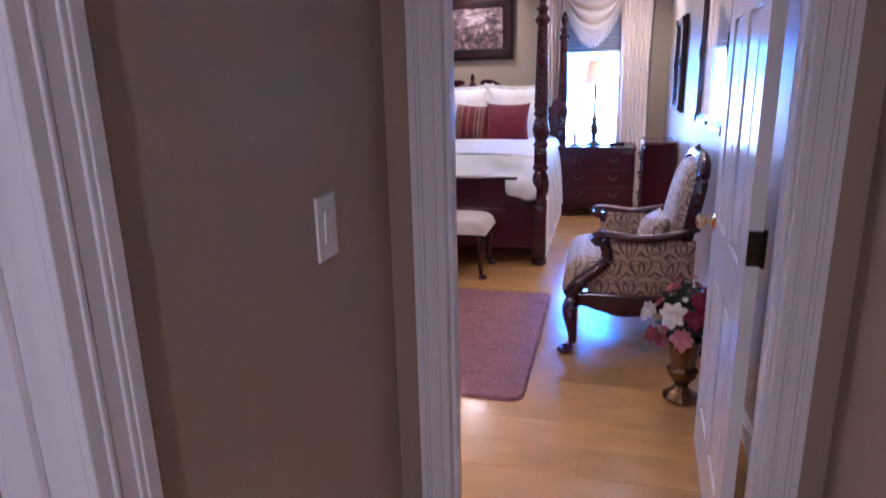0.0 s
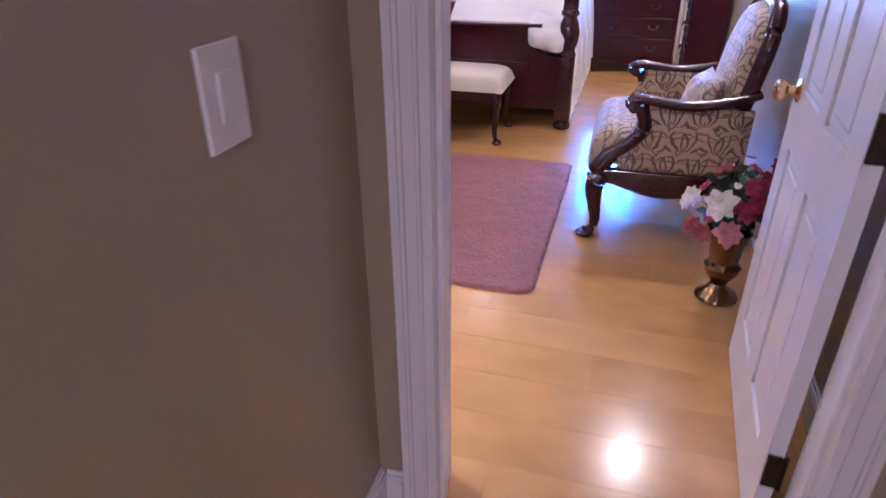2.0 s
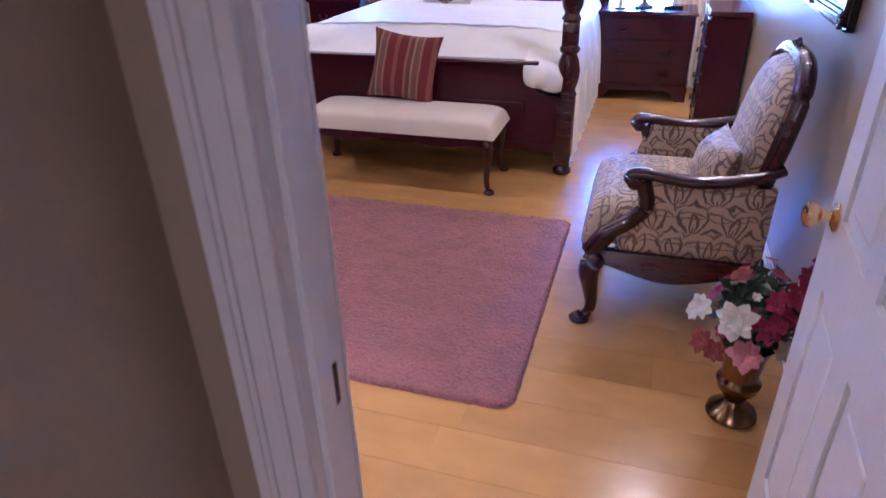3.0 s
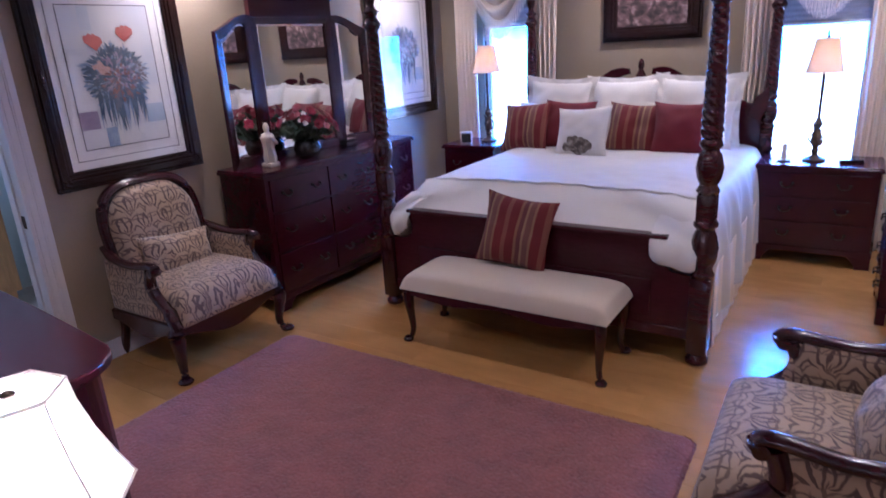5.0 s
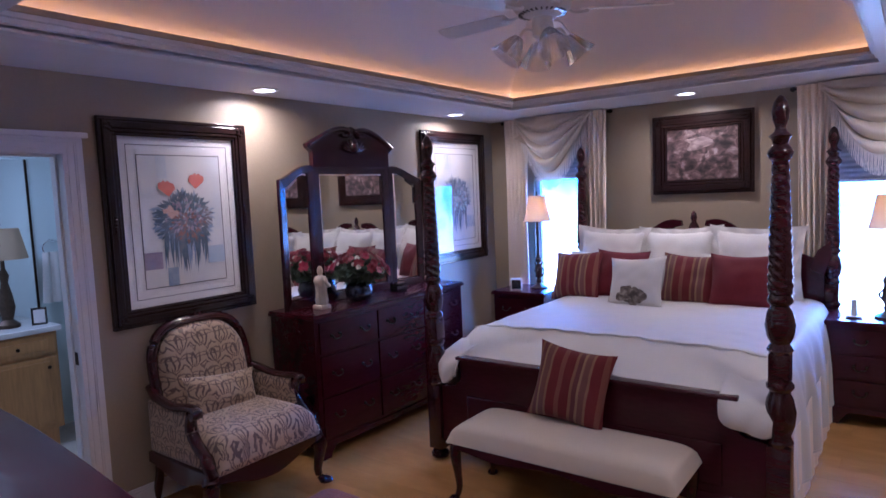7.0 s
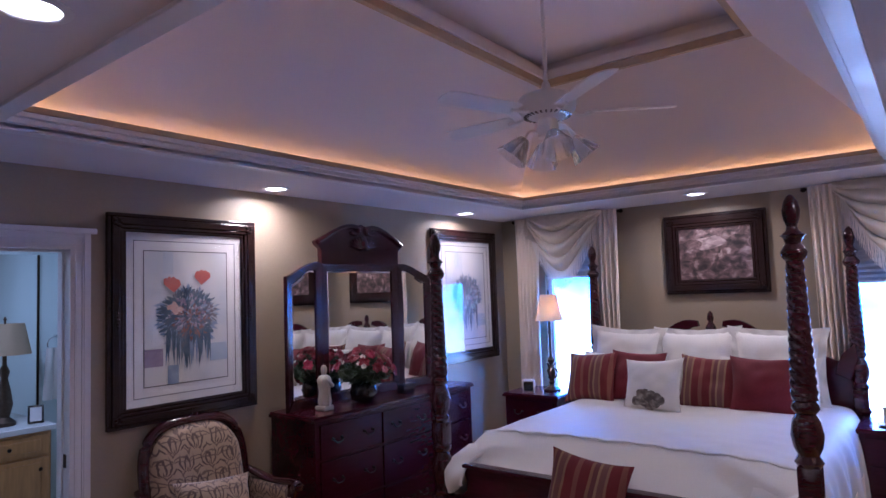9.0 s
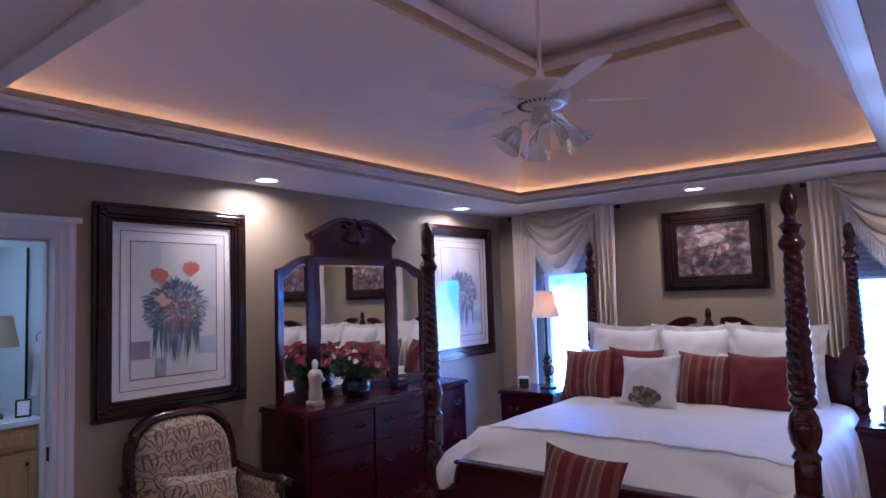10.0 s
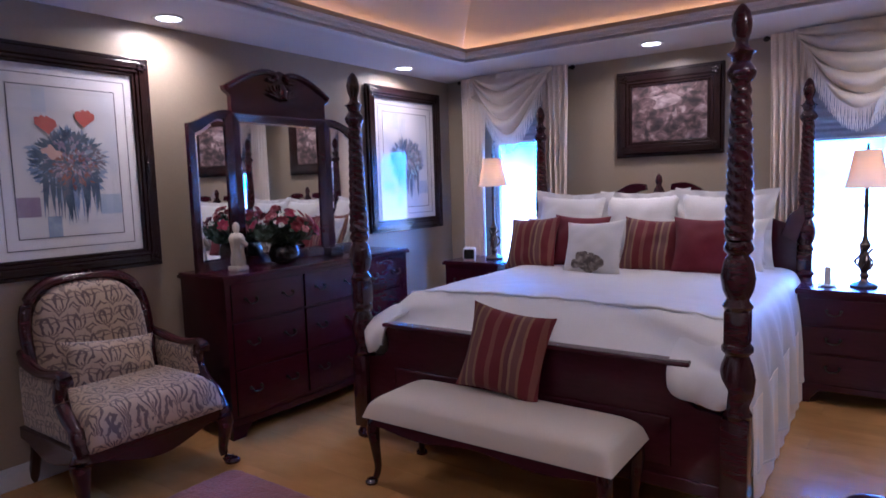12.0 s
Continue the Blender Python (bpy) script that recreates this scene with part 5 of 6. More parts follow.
def chest(name, label, m, W, D, H, rows, cols, category="dresser", bracket=0.09, bow=0.0, pulls=2, top_over=0.02):
    """A case of drawers facing -y; its back is at y = D."""
    ob = thing(name, label, category, m)
    def front(x):
        return -bow * (1 - (2 * x / W) ** 2)
    n = 20 if bow else 1
    def plan(z0, z1, grow, back):
        bm = bmesh.new()
        pts = [(-W / 2 - grow, back), (W / 2 + grow, back)] + [(x, front(max(-W / 2, min(W / 2, x))) - grow) for x in ((W / 2 + grow) * (1 - 2 * i / n) for i in range(n + 1))]
        prism(bm, [(x, y) for x, y in pts], z1 - z0, None, 0.004)
        bmesh.ops.transform(bm, matrix=Matrix(((1, 0, 0, 0), (0, 0, 1, 0), (0, 1, 0, z0), (0, 0, 0, 1))), verts=bm.verts[:])
        return bm
    part("body", plan(bracket, H - 0.035, 0.0, D), CHERRYX, ob)
    part("plinth", plan(bracket - 0.012, bracket + 0.03, 0.012, D), CHERRYX, ob)
    part("top", plan(H - 0.035, H - 0.012, top_over, D + 0.003), CHERRYX, ob)
    part("top", plan(H - 0.012, H, top_over - 0.008, D + 0.002), CHERRYX, ob)
    for s in (-1, 1):
        out = [(0, 0), (0.09, 0), (0.10, 0.03), (0.14, bracket - 0.02), (0.18, bracket - 0.012), (0, bracket - 0.012)]
        o = [(s * (-W / 2 - 0.01) + (x if s > 0 else -x), z) for x, z in out]
        part("bracket_foot", board(o if s > 0 else o[::-1], 0.05, m=pose(0, -0.012, 0), bevel=0.003), CHERRYX, ob)
        part("back_foot", boxed(s * W / 2 - 0.03, s * W / 2 + 0.03, D - 0.06, D - 0.005, 0, bracket - 0.012), CHERRYX, ob)
    z = bracket + 0.045
    hh = H - 0.05 - z
    tot = sum(rows)
    for rh in rows:
        h = hh * rh / tot
        k = cols
        cw = (W - 0.05) / k
        for c in range(k):
            x0 = -W / 2 + 0.025 + c * cw
            bm = bmesh.new()
            m_ = 6 if bow else 1
            xs = [x0 + 0.008 + (cw - 0.016) * i / m_ for i in range(m_ + 1)]
            pts = [(x, front(x) + 0.004) for x in xs] + [(x, front(x) - 0.014) for x in xs[::-1]]
            prism(bm, pts, h - 0.016, None, 0.003)
            bmesh.ops.transform(bm, matrix=Matrix(((1, 0, 0, 0), (0, 0, 1, 0), (0, 1, 0, z + 0.008), (0, 0, 0, 1))), verts=bm.verts[:])
            d = part("drawer", bm, CHERRYX, ob)
            for pk in range(pulls):
                px = x0 + cw * (0.5 if pulls == 1 else (0.25 + 0.5 * pk))
                pull("pull", d, pose(px, front(px) - 0.014, z + h * 0.55))
        z += h
    return ob


DR = pose(-2.98, 5.715, 0, 0, 0, 90)
chest("dresser", "long dark cherry triple dresser with brass pulls", DR, 1.68, 0.44, 0.985, [1.25, 1.25, 1.0], 3, bow=0.03)
# tri-fold mirror on the dresser
tri = thing("dresser_mirror", "dark cherry three-part mirror with carved crest", "mirror", pose(-3.335, 5.645, 0.985, 0, 0, 90))
def mirror_panel(x0, x1, z1l, z1r, m, nm, curve=0.0):
    g = thing(nm, "", "")
    g.parent, g.matrix_basis = tri, m
    for key in ("label", "category"):
        if key in g:
            del g[key]
    st = 0.055
    n = 12
    def arch(off):
        a, b = x0 + off, x1 - off
        return [(a + (b - a) * i / n, (z1l + (z1r - z1l) * (0.5 - 0.5 * math.cos(math.pi * i / n)) + curve * math.sin(math.pi * i / n)) - off) for i in range(n + 1)]
    outer, inner = arch(0.0), arch(st)
    bm = bmesh.new()
    ring_o = [(x0, 0.0)] + outer + [(x1, 0.0)]
    ring_i = [(x0 + st, st)] + inner + [(x1 - st, st)]
    vo = [[bm.verts.new((x, y, z)) for x, z in ring_o] for y in (-0.03, 0.0)]
    vi = [[bm.verts.new((x, y, z)) for x, z in ring_i] for y in (-0.022, 0.0)]
    k = len(ring_o)
    for i in range(k):
        j = (i + 1) % k
        bm.faces.new((vo[0][i], vo[0][j], vi[0][j], vi[0][i]))
        bm.faces.new((vo[1][i], vi[1][i], vi[1][j], vo[1][j]))
        bm.faces.new((vo[0][i], vo[1][i], vo[1][j], vo[0][j]))
        bm.faces.new((vi[0][i], vi[0][j], vi[1][j], vi[1][i]))
    part("mirror_frame", bm, CHERRY, g)
    bm = bmesh.new()
    c = 0.015
    a0 = [bm.verts.new((x, -0.010, z)) for x, z in ring_i]
    cxm, czm = (x0 + x1) / 2, (z1l + z1r) / 4
    a1 = [bm.verts.new((x + math.copysign(c, cxm - x), -0.013, z + math.copysign(c, czm - z))) for x, z in ring_i]
    for i in range(k):
        bm.faces.new((a0[i], a0[(i + 1) % k], a1[(i + 1) % k], a1[i]))
    bm.faces.new(a1)
    part("mirror_glass", bm, SILVERMIRROR, g, "bevelled silver mirror glass")
mirror_panel(-0.40, 0.40, 1.00, 1.00, pose(0, 0, 0), "centre_mirror")
mirror_panel(-0.36, 0.0, 0.90, 1.0, pose(-0.405, 0, 0, 0, 0, 9), "wing_mirror", 0.02)
mirror_panel(0.0, 0.36, 1.0, 0.90, pose(0.405, 0, 0, 0, 0, -9), "wing_mirror", 0.02)
crest = [(-0.41, 0.985), (0.41, 0.985), (0.41, 1.10), (0.45, 1.13), (0.46, 1.155)] + [(0.46 - 0.40 * i / 10, 1.155 + 0.125 * math.sin(math.pi * 0.5 * i / 10)) for i in range(1, 11)] + [(0.0, 1.30)] + [(-0.06 - 0.40 * i / 10, 1.28 - 0.125 * (1 - math.cos(math.pi * 0.5 * i / 10))) for i in range(0, 10)] + [(-0.46, 1.155), (-0.45, 1.13), (-0.41, 1.10)]
part("crest", board(crest, 0.045, m=pose(0, -0.04, 0), bevel=0.006), CHERRY, tri)
for s in (-1, 1):
    bm = bmesh.new()
    tube(bm, smooth_line([(s * 0.44, -0.046, 1.15), (s * 0.30, -0.050, 1.225), (s * 0.16, -0.050, 1.275), (s * 0.05, -0.05, 1.27), (s * 0.06, -0.05, 1.225), (s * 0.12, -0.05, 1.23)], 5), [0.018] * 20 + [0.013] * 6, 8)
    part("scroll", bm, CHERRY, tri, smooth=True)
    for k in range(6):
        a = 0.3 + 0.35 * k
        bm = bmesh.new()
        tube(bm, [(s * 0.03, -0.05, 1.11), (s * (0.03 + 0.10 * math.cos(a)), -0.062, 1.11 + 0.09 * math.sin(a))], [0.016, 0.007], 7)
        part("carved_leaf", bm, CHERRY, tri, smooth=True)
part("carved_shell", turned([(0.004, 1.09), (0.03, 1.11), (0.035, 1.16), (0.02, 1.20), (0.004, 1.21)], 12, (0, -0.055, 0)), CHERRY, tri, smooth=True)

# things on the dresser
st = thing("statuette", "small ivory plaster robed statuette on the dresser", "figurine", pose(-3.13, 5.09, 0.985))
bm = bmesh.new()
box(bm, -0.045, 0.045, -0.045, 0.045, 0, 0.03, 0.006)
lathe(bm, [(0.040, 0.03), (0.044, 0.06), (0.036, 0.12), (0.040, 0.17), (0.046, 0.20), (0.034, 0.225), (0.014, 0.235), (0.019, 0.255), (0.020, 0.275), (0.012, 0.295), (0.002, 0.30)], 24, lobes=7, depth=0.10, twist=6.0)
tube(bm, [(0.04, 0.0, 0.20), (0.05, 0.03, 0.16), (0.02, 0.05, 0.155)], [0.014, 0.013, 0.011], 8)
tube(bm, [(-0.04, 0.0, 0.20), (-0.05, 0.03, 0.15), (-0.01, 0.05, 0.15)], [0.014, 0.013, 0.011], 8)
part("statuette_body", bm, PLASTER, st, smooth=True)


def flower(bm, c, r, petals=7, rings=3, tilt=None, seed=0, cup=0.5):
    """A bloom of overlapping curved petals at c, opening along tilt."""
    rnd = random.Random(seed)
    d = Vector(tilt or (rnd.uniform(-1, 1), rnd.uniform(-1, 1), 1)).normalized()
    u = d.orthogonal().normalized()
    w = d.cross(u)
    c = Vector(c)
    for k in range(rings):
        for i in range(petals):
            a = 2 * math.pi * (i + 0.5 * k) / petals + rnd.uniform(-0.15, 0.15)
            e, s = math.cos(a) * u + math.sin(a) * w, -math.sin(a) * u + math.cos(a) * w
            rr = r * (1 - 0.27 * k) * rnd.uniform(0.86, 1.08)
            lift = cup * (0.25 + 0.5 * k) * rr
            pw = rr * rnd.uniform(0.36, 0.48)
            pts = [c + d * 0.05 * r, c + e * rr * 0.5 + s * pw * 0.9 + d * lift * 0.5, c + e * rr * 0.86 + s * pw * 0.55 + d * lift * 1.1, c + e * rr * 1.08 + d * lift * 0.9, c + e * rr * 0.86 - s * pw * 0.55 + d * lift * 1.1, c + e * rr * 0.5 - s * pw * 0.9 + d * lift * 0.5]
            mid = bm.verts.new(c + e * rr * 0.55 + d * lift * 0.25)
            vs = [bm.verts.new(p) for p in pts]
            for q in range(len(vs)):
                bm.faces.new((vs[q], vs[(q + 1) % len(vs)], mid))


def sprig(bm, a, b, n=7, size=0.05, seed=0):
    rnd = random.Random(seed)
    a, b = Vector(a), Vector(b)
    tube(bm, [a, (a + b) / 2 + Vector((rnd.uniform(-0.02, 0.02), rnd.uniform(-0.02, 0.02), 0.01)), b], [0.004, 0.003, 0.002], 5)
    for k in range(n):
        p = a.lerp(b, 0.35 + 0.65 * k / n)
        d = Vector((rnd.uniform(-1, 1), rnd.uniform(-1, 1), rnd.uniform(-0.2, 0.9))).normalized()
        s = d.orthogonal().normalized() * size * 0.28
        up = d.cross(s).normalized() * size * 0.08
        v = [bm.verts.new(x) for x in (p, p + d * size * 0.5 + s + up, p + d * size, p + d * size * 0.5 - s + up)]
        bm.faces.new(v)


def arrangement(name, label, m, pot, blooms, reach, seed, pot_mat, pot_label):
    """A vase with leaves and blooms; blooms: (material, name, count, radius)."""
    ob = thing(name, label, "flowers", m)
    part("vase", turned(pot, 28), pot_mat, ob, pot_label, True)
    rnd = random.Random(seed)
    z0 = pot[-1][1]
    bm = bmesh.new()
    for k in range(70):
        a, e = rnd.uniform(0, 6.28), rnd.uniform(0.15, 1.0)
        tip = (reach[0] * e * math.cos(a), reach[0] * e * math.sin(a), z0 + reach[1] * (1 - 0.7 * e * e) * rnd.uniform(0.5, 1.0))
        sprig(bm, (0, 0, z0 - 0.03), tip, 9, 0.06, seed + k)
    tagged(part("foliage", bm, LEAF, ob), kind="stuff")
    for mat, nm, count, r in blooms:
        for k in range(count):
            a, e = rnd.uniform(0, 6.28), rnd.uniform(0.1, 1.0) ** 0.6
            c = (reach[0] * e * math.cos(a), reach[0] * e * math.sin(a), z0 + 0.03 + reach[1] * (1 - 0.75 * e * e) * rnd.uniform(0.75, 1.0))
            bm = bmesh.new()
            flower(bm, c, r * rnd.uniform(0.8, 1.2), 7, 3, (c[0], c[1], 0.10), seed * 7 + k)
            part(nm, bm, mat, ob, smooth=True)
    return ob


arrangement("flower_arrangement", "red and pink silk roses in a dark bowl", pose(-3.13, 5.46, 0.985), [(0.05, 0), (0.09, 0.02), (0.105, 0.07), (0.09, 0.12), (0.075, 0.14)],
            [(REDP, "rose", 22, 0.036), (PINKP, "rose", 8, 0.032), (MAGENTAP, "rose", 9, 0.036), (WHITEP, "blossom", 4, 0.02)], (0.23, 0.23), 4, BLACK, "dark glossy bowl")
bx = thing("trinket_box", "small dark lacquered box on the dresser", "box", pose(-3.12, 5.90, 0.985))
part("box_body", boxed(-0.04, 0.04, -0.06, 0.06, 0, 0.055, 0.006), BLACK, bx)
part("lid", boxed(-0.043, 0.043, -0.063, 0.063, 0.055, 0.072, 0.006), BLACK, bx)

# nightstands
chest("nightstand", "wide dark cherry nightstand with three drawers", pose(0.062, 7.26, 0), 0.77, 0.46, 0.74, [1, 1, 1], 1, "nightstand", 0.10)
chest("nightstand", "dark cherry nightstand beside the window", pose(-2.74, 7.12, 0), 0.52, 0.46, 0.82, [0.8, 1, 1], 1, "nightstand", 0.10)


def table_lamp(m, label):
    ob = thing("table_lamp", label, "lamp", m, "bedside lamps")
    bm = bmesh.new()
    lathe(bm, [(0.075, 0), (0.078, 0.012), (0.060, 0.024), (0.030, 0.036), (0.020, 0.055), (0.030, 0.075), (0.018, 0.095)], 24)
    part("base", bm, BRONZE, ob, smooth=True)
    bm = bmesh.new()
    lathe(bm, [(0.018, 0.09), (0.030, 0.12), (0.036, 0.16), (0.026, 0.21), (0.016, 0.235), (0.030, 0.255), (0.034, 0.275), (0.018, 0.30), (0.012, 0.33), (0.011, 0.50), (0.017, 0.52), (0.012, 0.54), (0.012, 0.64), (0.005, 0.66), (0.005, 0.86)], 20)
    for k in range(3):
        a = k * 2.09
        tube(bm, smooth_line([(0.030 * math.cos(a), 0.030 * math.sin(a), 0.11), (0.055 * math.cos(a + 0.7), 0.055 * math.sin(a + 0.7), 0.16), (0.022 * math.cos(a + 1.4), 0.022 * math.sin(a + 1.4), 0.21), (0.045 * math.cos(a + 2.2), 0.045 * math.sin(a + 2.2), 0.25)], 5), 0.008, 7)
    part("stem", bm, BRONZE, ob, smooth=True)
    bm = bmesh.new()
    prof = [(0.105, 0.63), (0.094, 0.68), (0.082, 0.75), (0.071, 0.82), (0.064, 0.87)]
    rings = []
    for r, z in prof:
        rings.append([bm.verts.new((r * 1.18 * (abs(math.cos(a)) ** 0.62) * math.copysign(1, math.cos(a)), r * 0.9 * (abs(math.sin(a)) ** 0.62) * math.copysign(1, math.sin(a)), z)) for a in (2 * math.pi * (i + 0.5) / 24 for i in range(24))])
    for a, b in zip(rings, rings[1:]):
        for i in range(24):
            bm.faces.new((a[i], a[(i + 1) % 24], b[(i + 1) % 24], b[i]))
    part("shade", bm, SHADE, ob, "cream fabric shade lit from inside", True)
    part("finial", turned([(0.004, 0.85), (0.010, 0.875), (0.006, 0.89), (0.009, 0.90), (0.002, 0.915)], 10), BRONZE, ob, smooth=True)
    lamp("bedside_bulb", "POINT", m @ pose(0.02, 0.02, 0.74), 1.3, (1.0, 0.70, 0.42), 0.03)
    return ob


table_lamp(pose(-2.67, 7.40, 0.82), "bronze candlestick lamp with lit cream shade")
table_lamp(pose(0.025, 7.47, 0.74), "bronze candlestick lamp with lit cream shade")
ck = thing("alarm_clock", "small white alarm clock with a black face", "clock", pose(-2.80, 7.20, 0.82, 0, 0, 25))
part("clock_body", boxed(-0.055, 0.055, -0.03, 0.03, 0.006, 0.115, 0.018), WHITEPLASTIC, ck)
part("clock_face", boxed(-0.042, 0.042, -0.0335, -0.029, 0.018, 0.100, 0.004), BLACK, ck)
part("foot", boxed(-0.05, 0.05, -0.028, 0.028, 0, 0.008, 0.003), WHITEPLASTIC, ck)
cd = thing("candle", "white candle on a small silver dish", "candle", pose(-0.17, 7.42, 0.74))
part("dish", turned([(0.03, 0), (0.05, 0.006), (0.058, 0.014), (0.05, 0.012), (0.022, 0.012)], 24), WHITEPLASTIC, cd, smooth=True)
part("candle_stick", turned([(0.018, 0.012), (0.019, 0.02), (0.018, 0.125), (0.010, 0.128), (0.002, 0.126)], 18), PLASTER, cd, smooth=True)
bk = thing("book", "thin dark book lying on the nightstand", "book", pose(0.26, 7.45, 0.74, 0, 0, 8))
part("cover", boxed(-0.075, 0.075, -0.055, 0.055, 0, 0.028, 0.003), BLACK, bk)
part("pages", boxed(-0.071, 0.078, -0.051, 0.051, 0.004, 0.024), MATBOARD, bk)

# narrow chest against the side wall, facing the bed
chest("narrow_chest", "narrow dark cherry chest against the side wall", pose(0.495, 6.56, 0, 0, 0, -90), 0.56, 0.25, 0.88, [0.8, 1, 1, 1], 1, "chest", 0.08)

# long bow-ended credenza left of the doorway
cred = thing("credenza", "long dark cherry credenza with rounded polished top", "cabinet", pose(0, 0, 0))
def cred_plan(grow, z0, z1):
    r = 0.16
    x0, x1, y0, y1 = -3.05 - grow * 0, -1.37 + grow, HY1 + 0.02, 2.93 + grow
    pts = [(x0, y0), (x1, y0)] + [(x1 - r + r * math.cos(a), y1 - r + r * math.sin(a)) for a in (math.pi / 2 * i / 8 for i in range(9))] + [(x1 - r - (x1 - r - x0) * i / 12, y1 + 0.11 * math.sin(math.pi / 2 * i / 12)) for i in range(1, 13)]
    bm = bmesh.new()
    prism(bm, pts, z1 - z0, None, 0.006)
    bmesh.ops.transform(bm, matrix=Matrix(((1, 0, 0, 0), (0, 0, 1, 0), (0, 1, 0, z0), (0, 0, 0, 1))), verts=bm.verts[:])
    return bm
part("body", cred_plan(-0.03, 0.09, 0.915), CHERRYX, cred)
part("plinth", cred_plan(-0.01, 0.0, 0.09), CHERRYX, cred)
part("top_edge", cred_plan(-0.012, 0.915, 0.928), CHERRYX, cred)
part("top", cred_plan(0.0, 0.928, 0.955), CHERRYX, cred)
tv = thing("television", "dark flat television on the credenza", "television", pose(-2.05, 2.40, 0.955, 0, 0, 180))
part("screen", boxed(-0.45, 0.45, -0.012, 0.0, 0.06, 0.62, 0.004), BLACK, tv)
part("bezel", boxed(-0.47, 0.47, 0.0, 0.05, 0.04, 0.64, 0.008), BLACK, tv)
part("stand", boxed(-0.18, 0.18, -0.10, 0.12, 0, 0.018, 0.006), BLACK, tv)
part("neck", boxed(-0.04, 0.04, 0.01, 0.04, 0.015, 0.08, 0.004), BLACK, tv)

# small round table with a candlestick lamp beside the doorway
LX, LY = -0.965, 2.475
tb = thing("side_table", "small round dark cherry side table", "table", pose(LX, LY, 0))
part("tabletop", turned([(0.19, 0.585), (0.205, 0.59), (0.21, 0.605), (0.20, 0.612)], 40), CHERRY, tb, smooth=True)
part("pedestal", turned([(0.035, 0.14), (0.05, 0.18), (0.03, 0.26), (0.045, 0.36), (0.03, 0.46), (0.05, 0.56), (0.08, 0.585)], 20), CHERRY, tb, smooth=True)
for k in range(3):
    a = k * 2.094 + 0.4
    bm = bmesh.new()
    tube(bm, smooth_line([(0.02 * math.cos(a), 0.02 * math.sin(a), 0.20), (0.10 * math.cos(a), 0.10 * math.sin(a), 0.14), (0.17 * math.cos(a), 0.17 * math.sin(a), 0.012)], 5), [0.026] * 6 + [0.016] * 5, 8)
    part("leg", bm, CHERRY, tb, smooth=True)
ls = thing("accent_lamp", "brass candlestick lamp with a lit white panelled shade", "lamp", pose(LX, LY, 0.612, 0, 0, 12))
part("base", turned([(0.065, 0), (0.068, 0.01), (0.04, 0.025), (0.018, 0.05), (0.028, 0.09), (0.016, 0.12), (0.024, 0.16), (0.034, 0.185), (0.014, 0.19)], 24), BRASS, ls, smooth=True)
part("candle_sleeve", turned([(0.013, 0.185), (0.014, 0.30), (0.013, 0.42)], 16), WHITEPLASTIC, ls, "white candle sleeve", True)
hexes = [(0.168, 0.315), (0.144, 0.37), (0.116, 0.445), (0.098, 0.515), (0.092, 0.560)]
for i in range(6):
    a0, a1 = math.pi / 3 * i, math.pi / 3 * (i + 1)
    bm = bmesh.new()
    rows_ = [[bm.verts.new((r * math.cos(a), r * math.sin(a), z)) for a in (a0, a1)] for r, z in hexes]
    for p, q in zip(rows_, rows_[1:]):
        bm.faces.new((p[0], p[1], q[1], q[0]))
    part("shade_panel", bm, WHITESHADE, ls)
    bm = bmesh.new()
    tube(bm, [(r * 1.004 * math.cos(a0), r * 1.004 * math.sin(a0), z) for r, z in hexes], 0.0022, 6)
    part("shade_rib", bm, WHITESHADE, ls)
for r, z in ((0.092, 0.560), (0.168, 0.315)):
    bm = bmesh.new()
    tube(bm, [(r * math.cos(math.pi / 3 * i), r * math.sin(math.pi / 3 * i), z) for i in range(7)], 0.004, 6)
    part("shade_trim", bm, WHITESHADE, ls)
bm = bmesh.new()
vs = [bm.verts.new((0.091 * math.cos(math.pi / 3 * i), 0.091 * math.sin(math.pi / 3 * i), 0.557)) for i in range(6)]
bm.faces.new(vs)
part("shade_top", bm, WHITESHADE, ls)
part("finial", turned([(0.012, 0.557), (0.014, 0.563), (0.006, 0.569)], 12), OLDBRASS, ls, smooth=True)
lamp("accent_bulb", "POINT", pose(LX, LY, 0.612 + 0.47), 14.0, (1.0, 0.86, 0.72), 0.04)

# floor vase with silk flowers by the door
fv = arrangement("flower_vase", "brass urn of silk flowers standing on the floor", pose(0.545, 3.29, 0), [(0.072, 0), (0.082, 0.008), (0.078, 0.022), (0.045, 0.045), (0.030, 0.070), (0.036, 0.085), (0.062, 0.12), (0.070, 0.15), (0.058, 0.165), (0.056, 0.18), (0.066, 0.26), (0.082, 0.30), (0.086, 0.308), (0.076, 0.310)],
                 [(MAGENTAP, "blossom", 12, 0.030), (WHITEP, "bud", 9, 0.016), (CORALP, "blossom", 4, 0.028), (PINKP, "blossom", 3, 0.025)], (0.14, 0.27), 21, material("urn_brass", (0.20, 0.115, 0.055), 0.2, metal=1.0, grain=0.3, scale=9, bump=0.02), "dark polished brass urn")
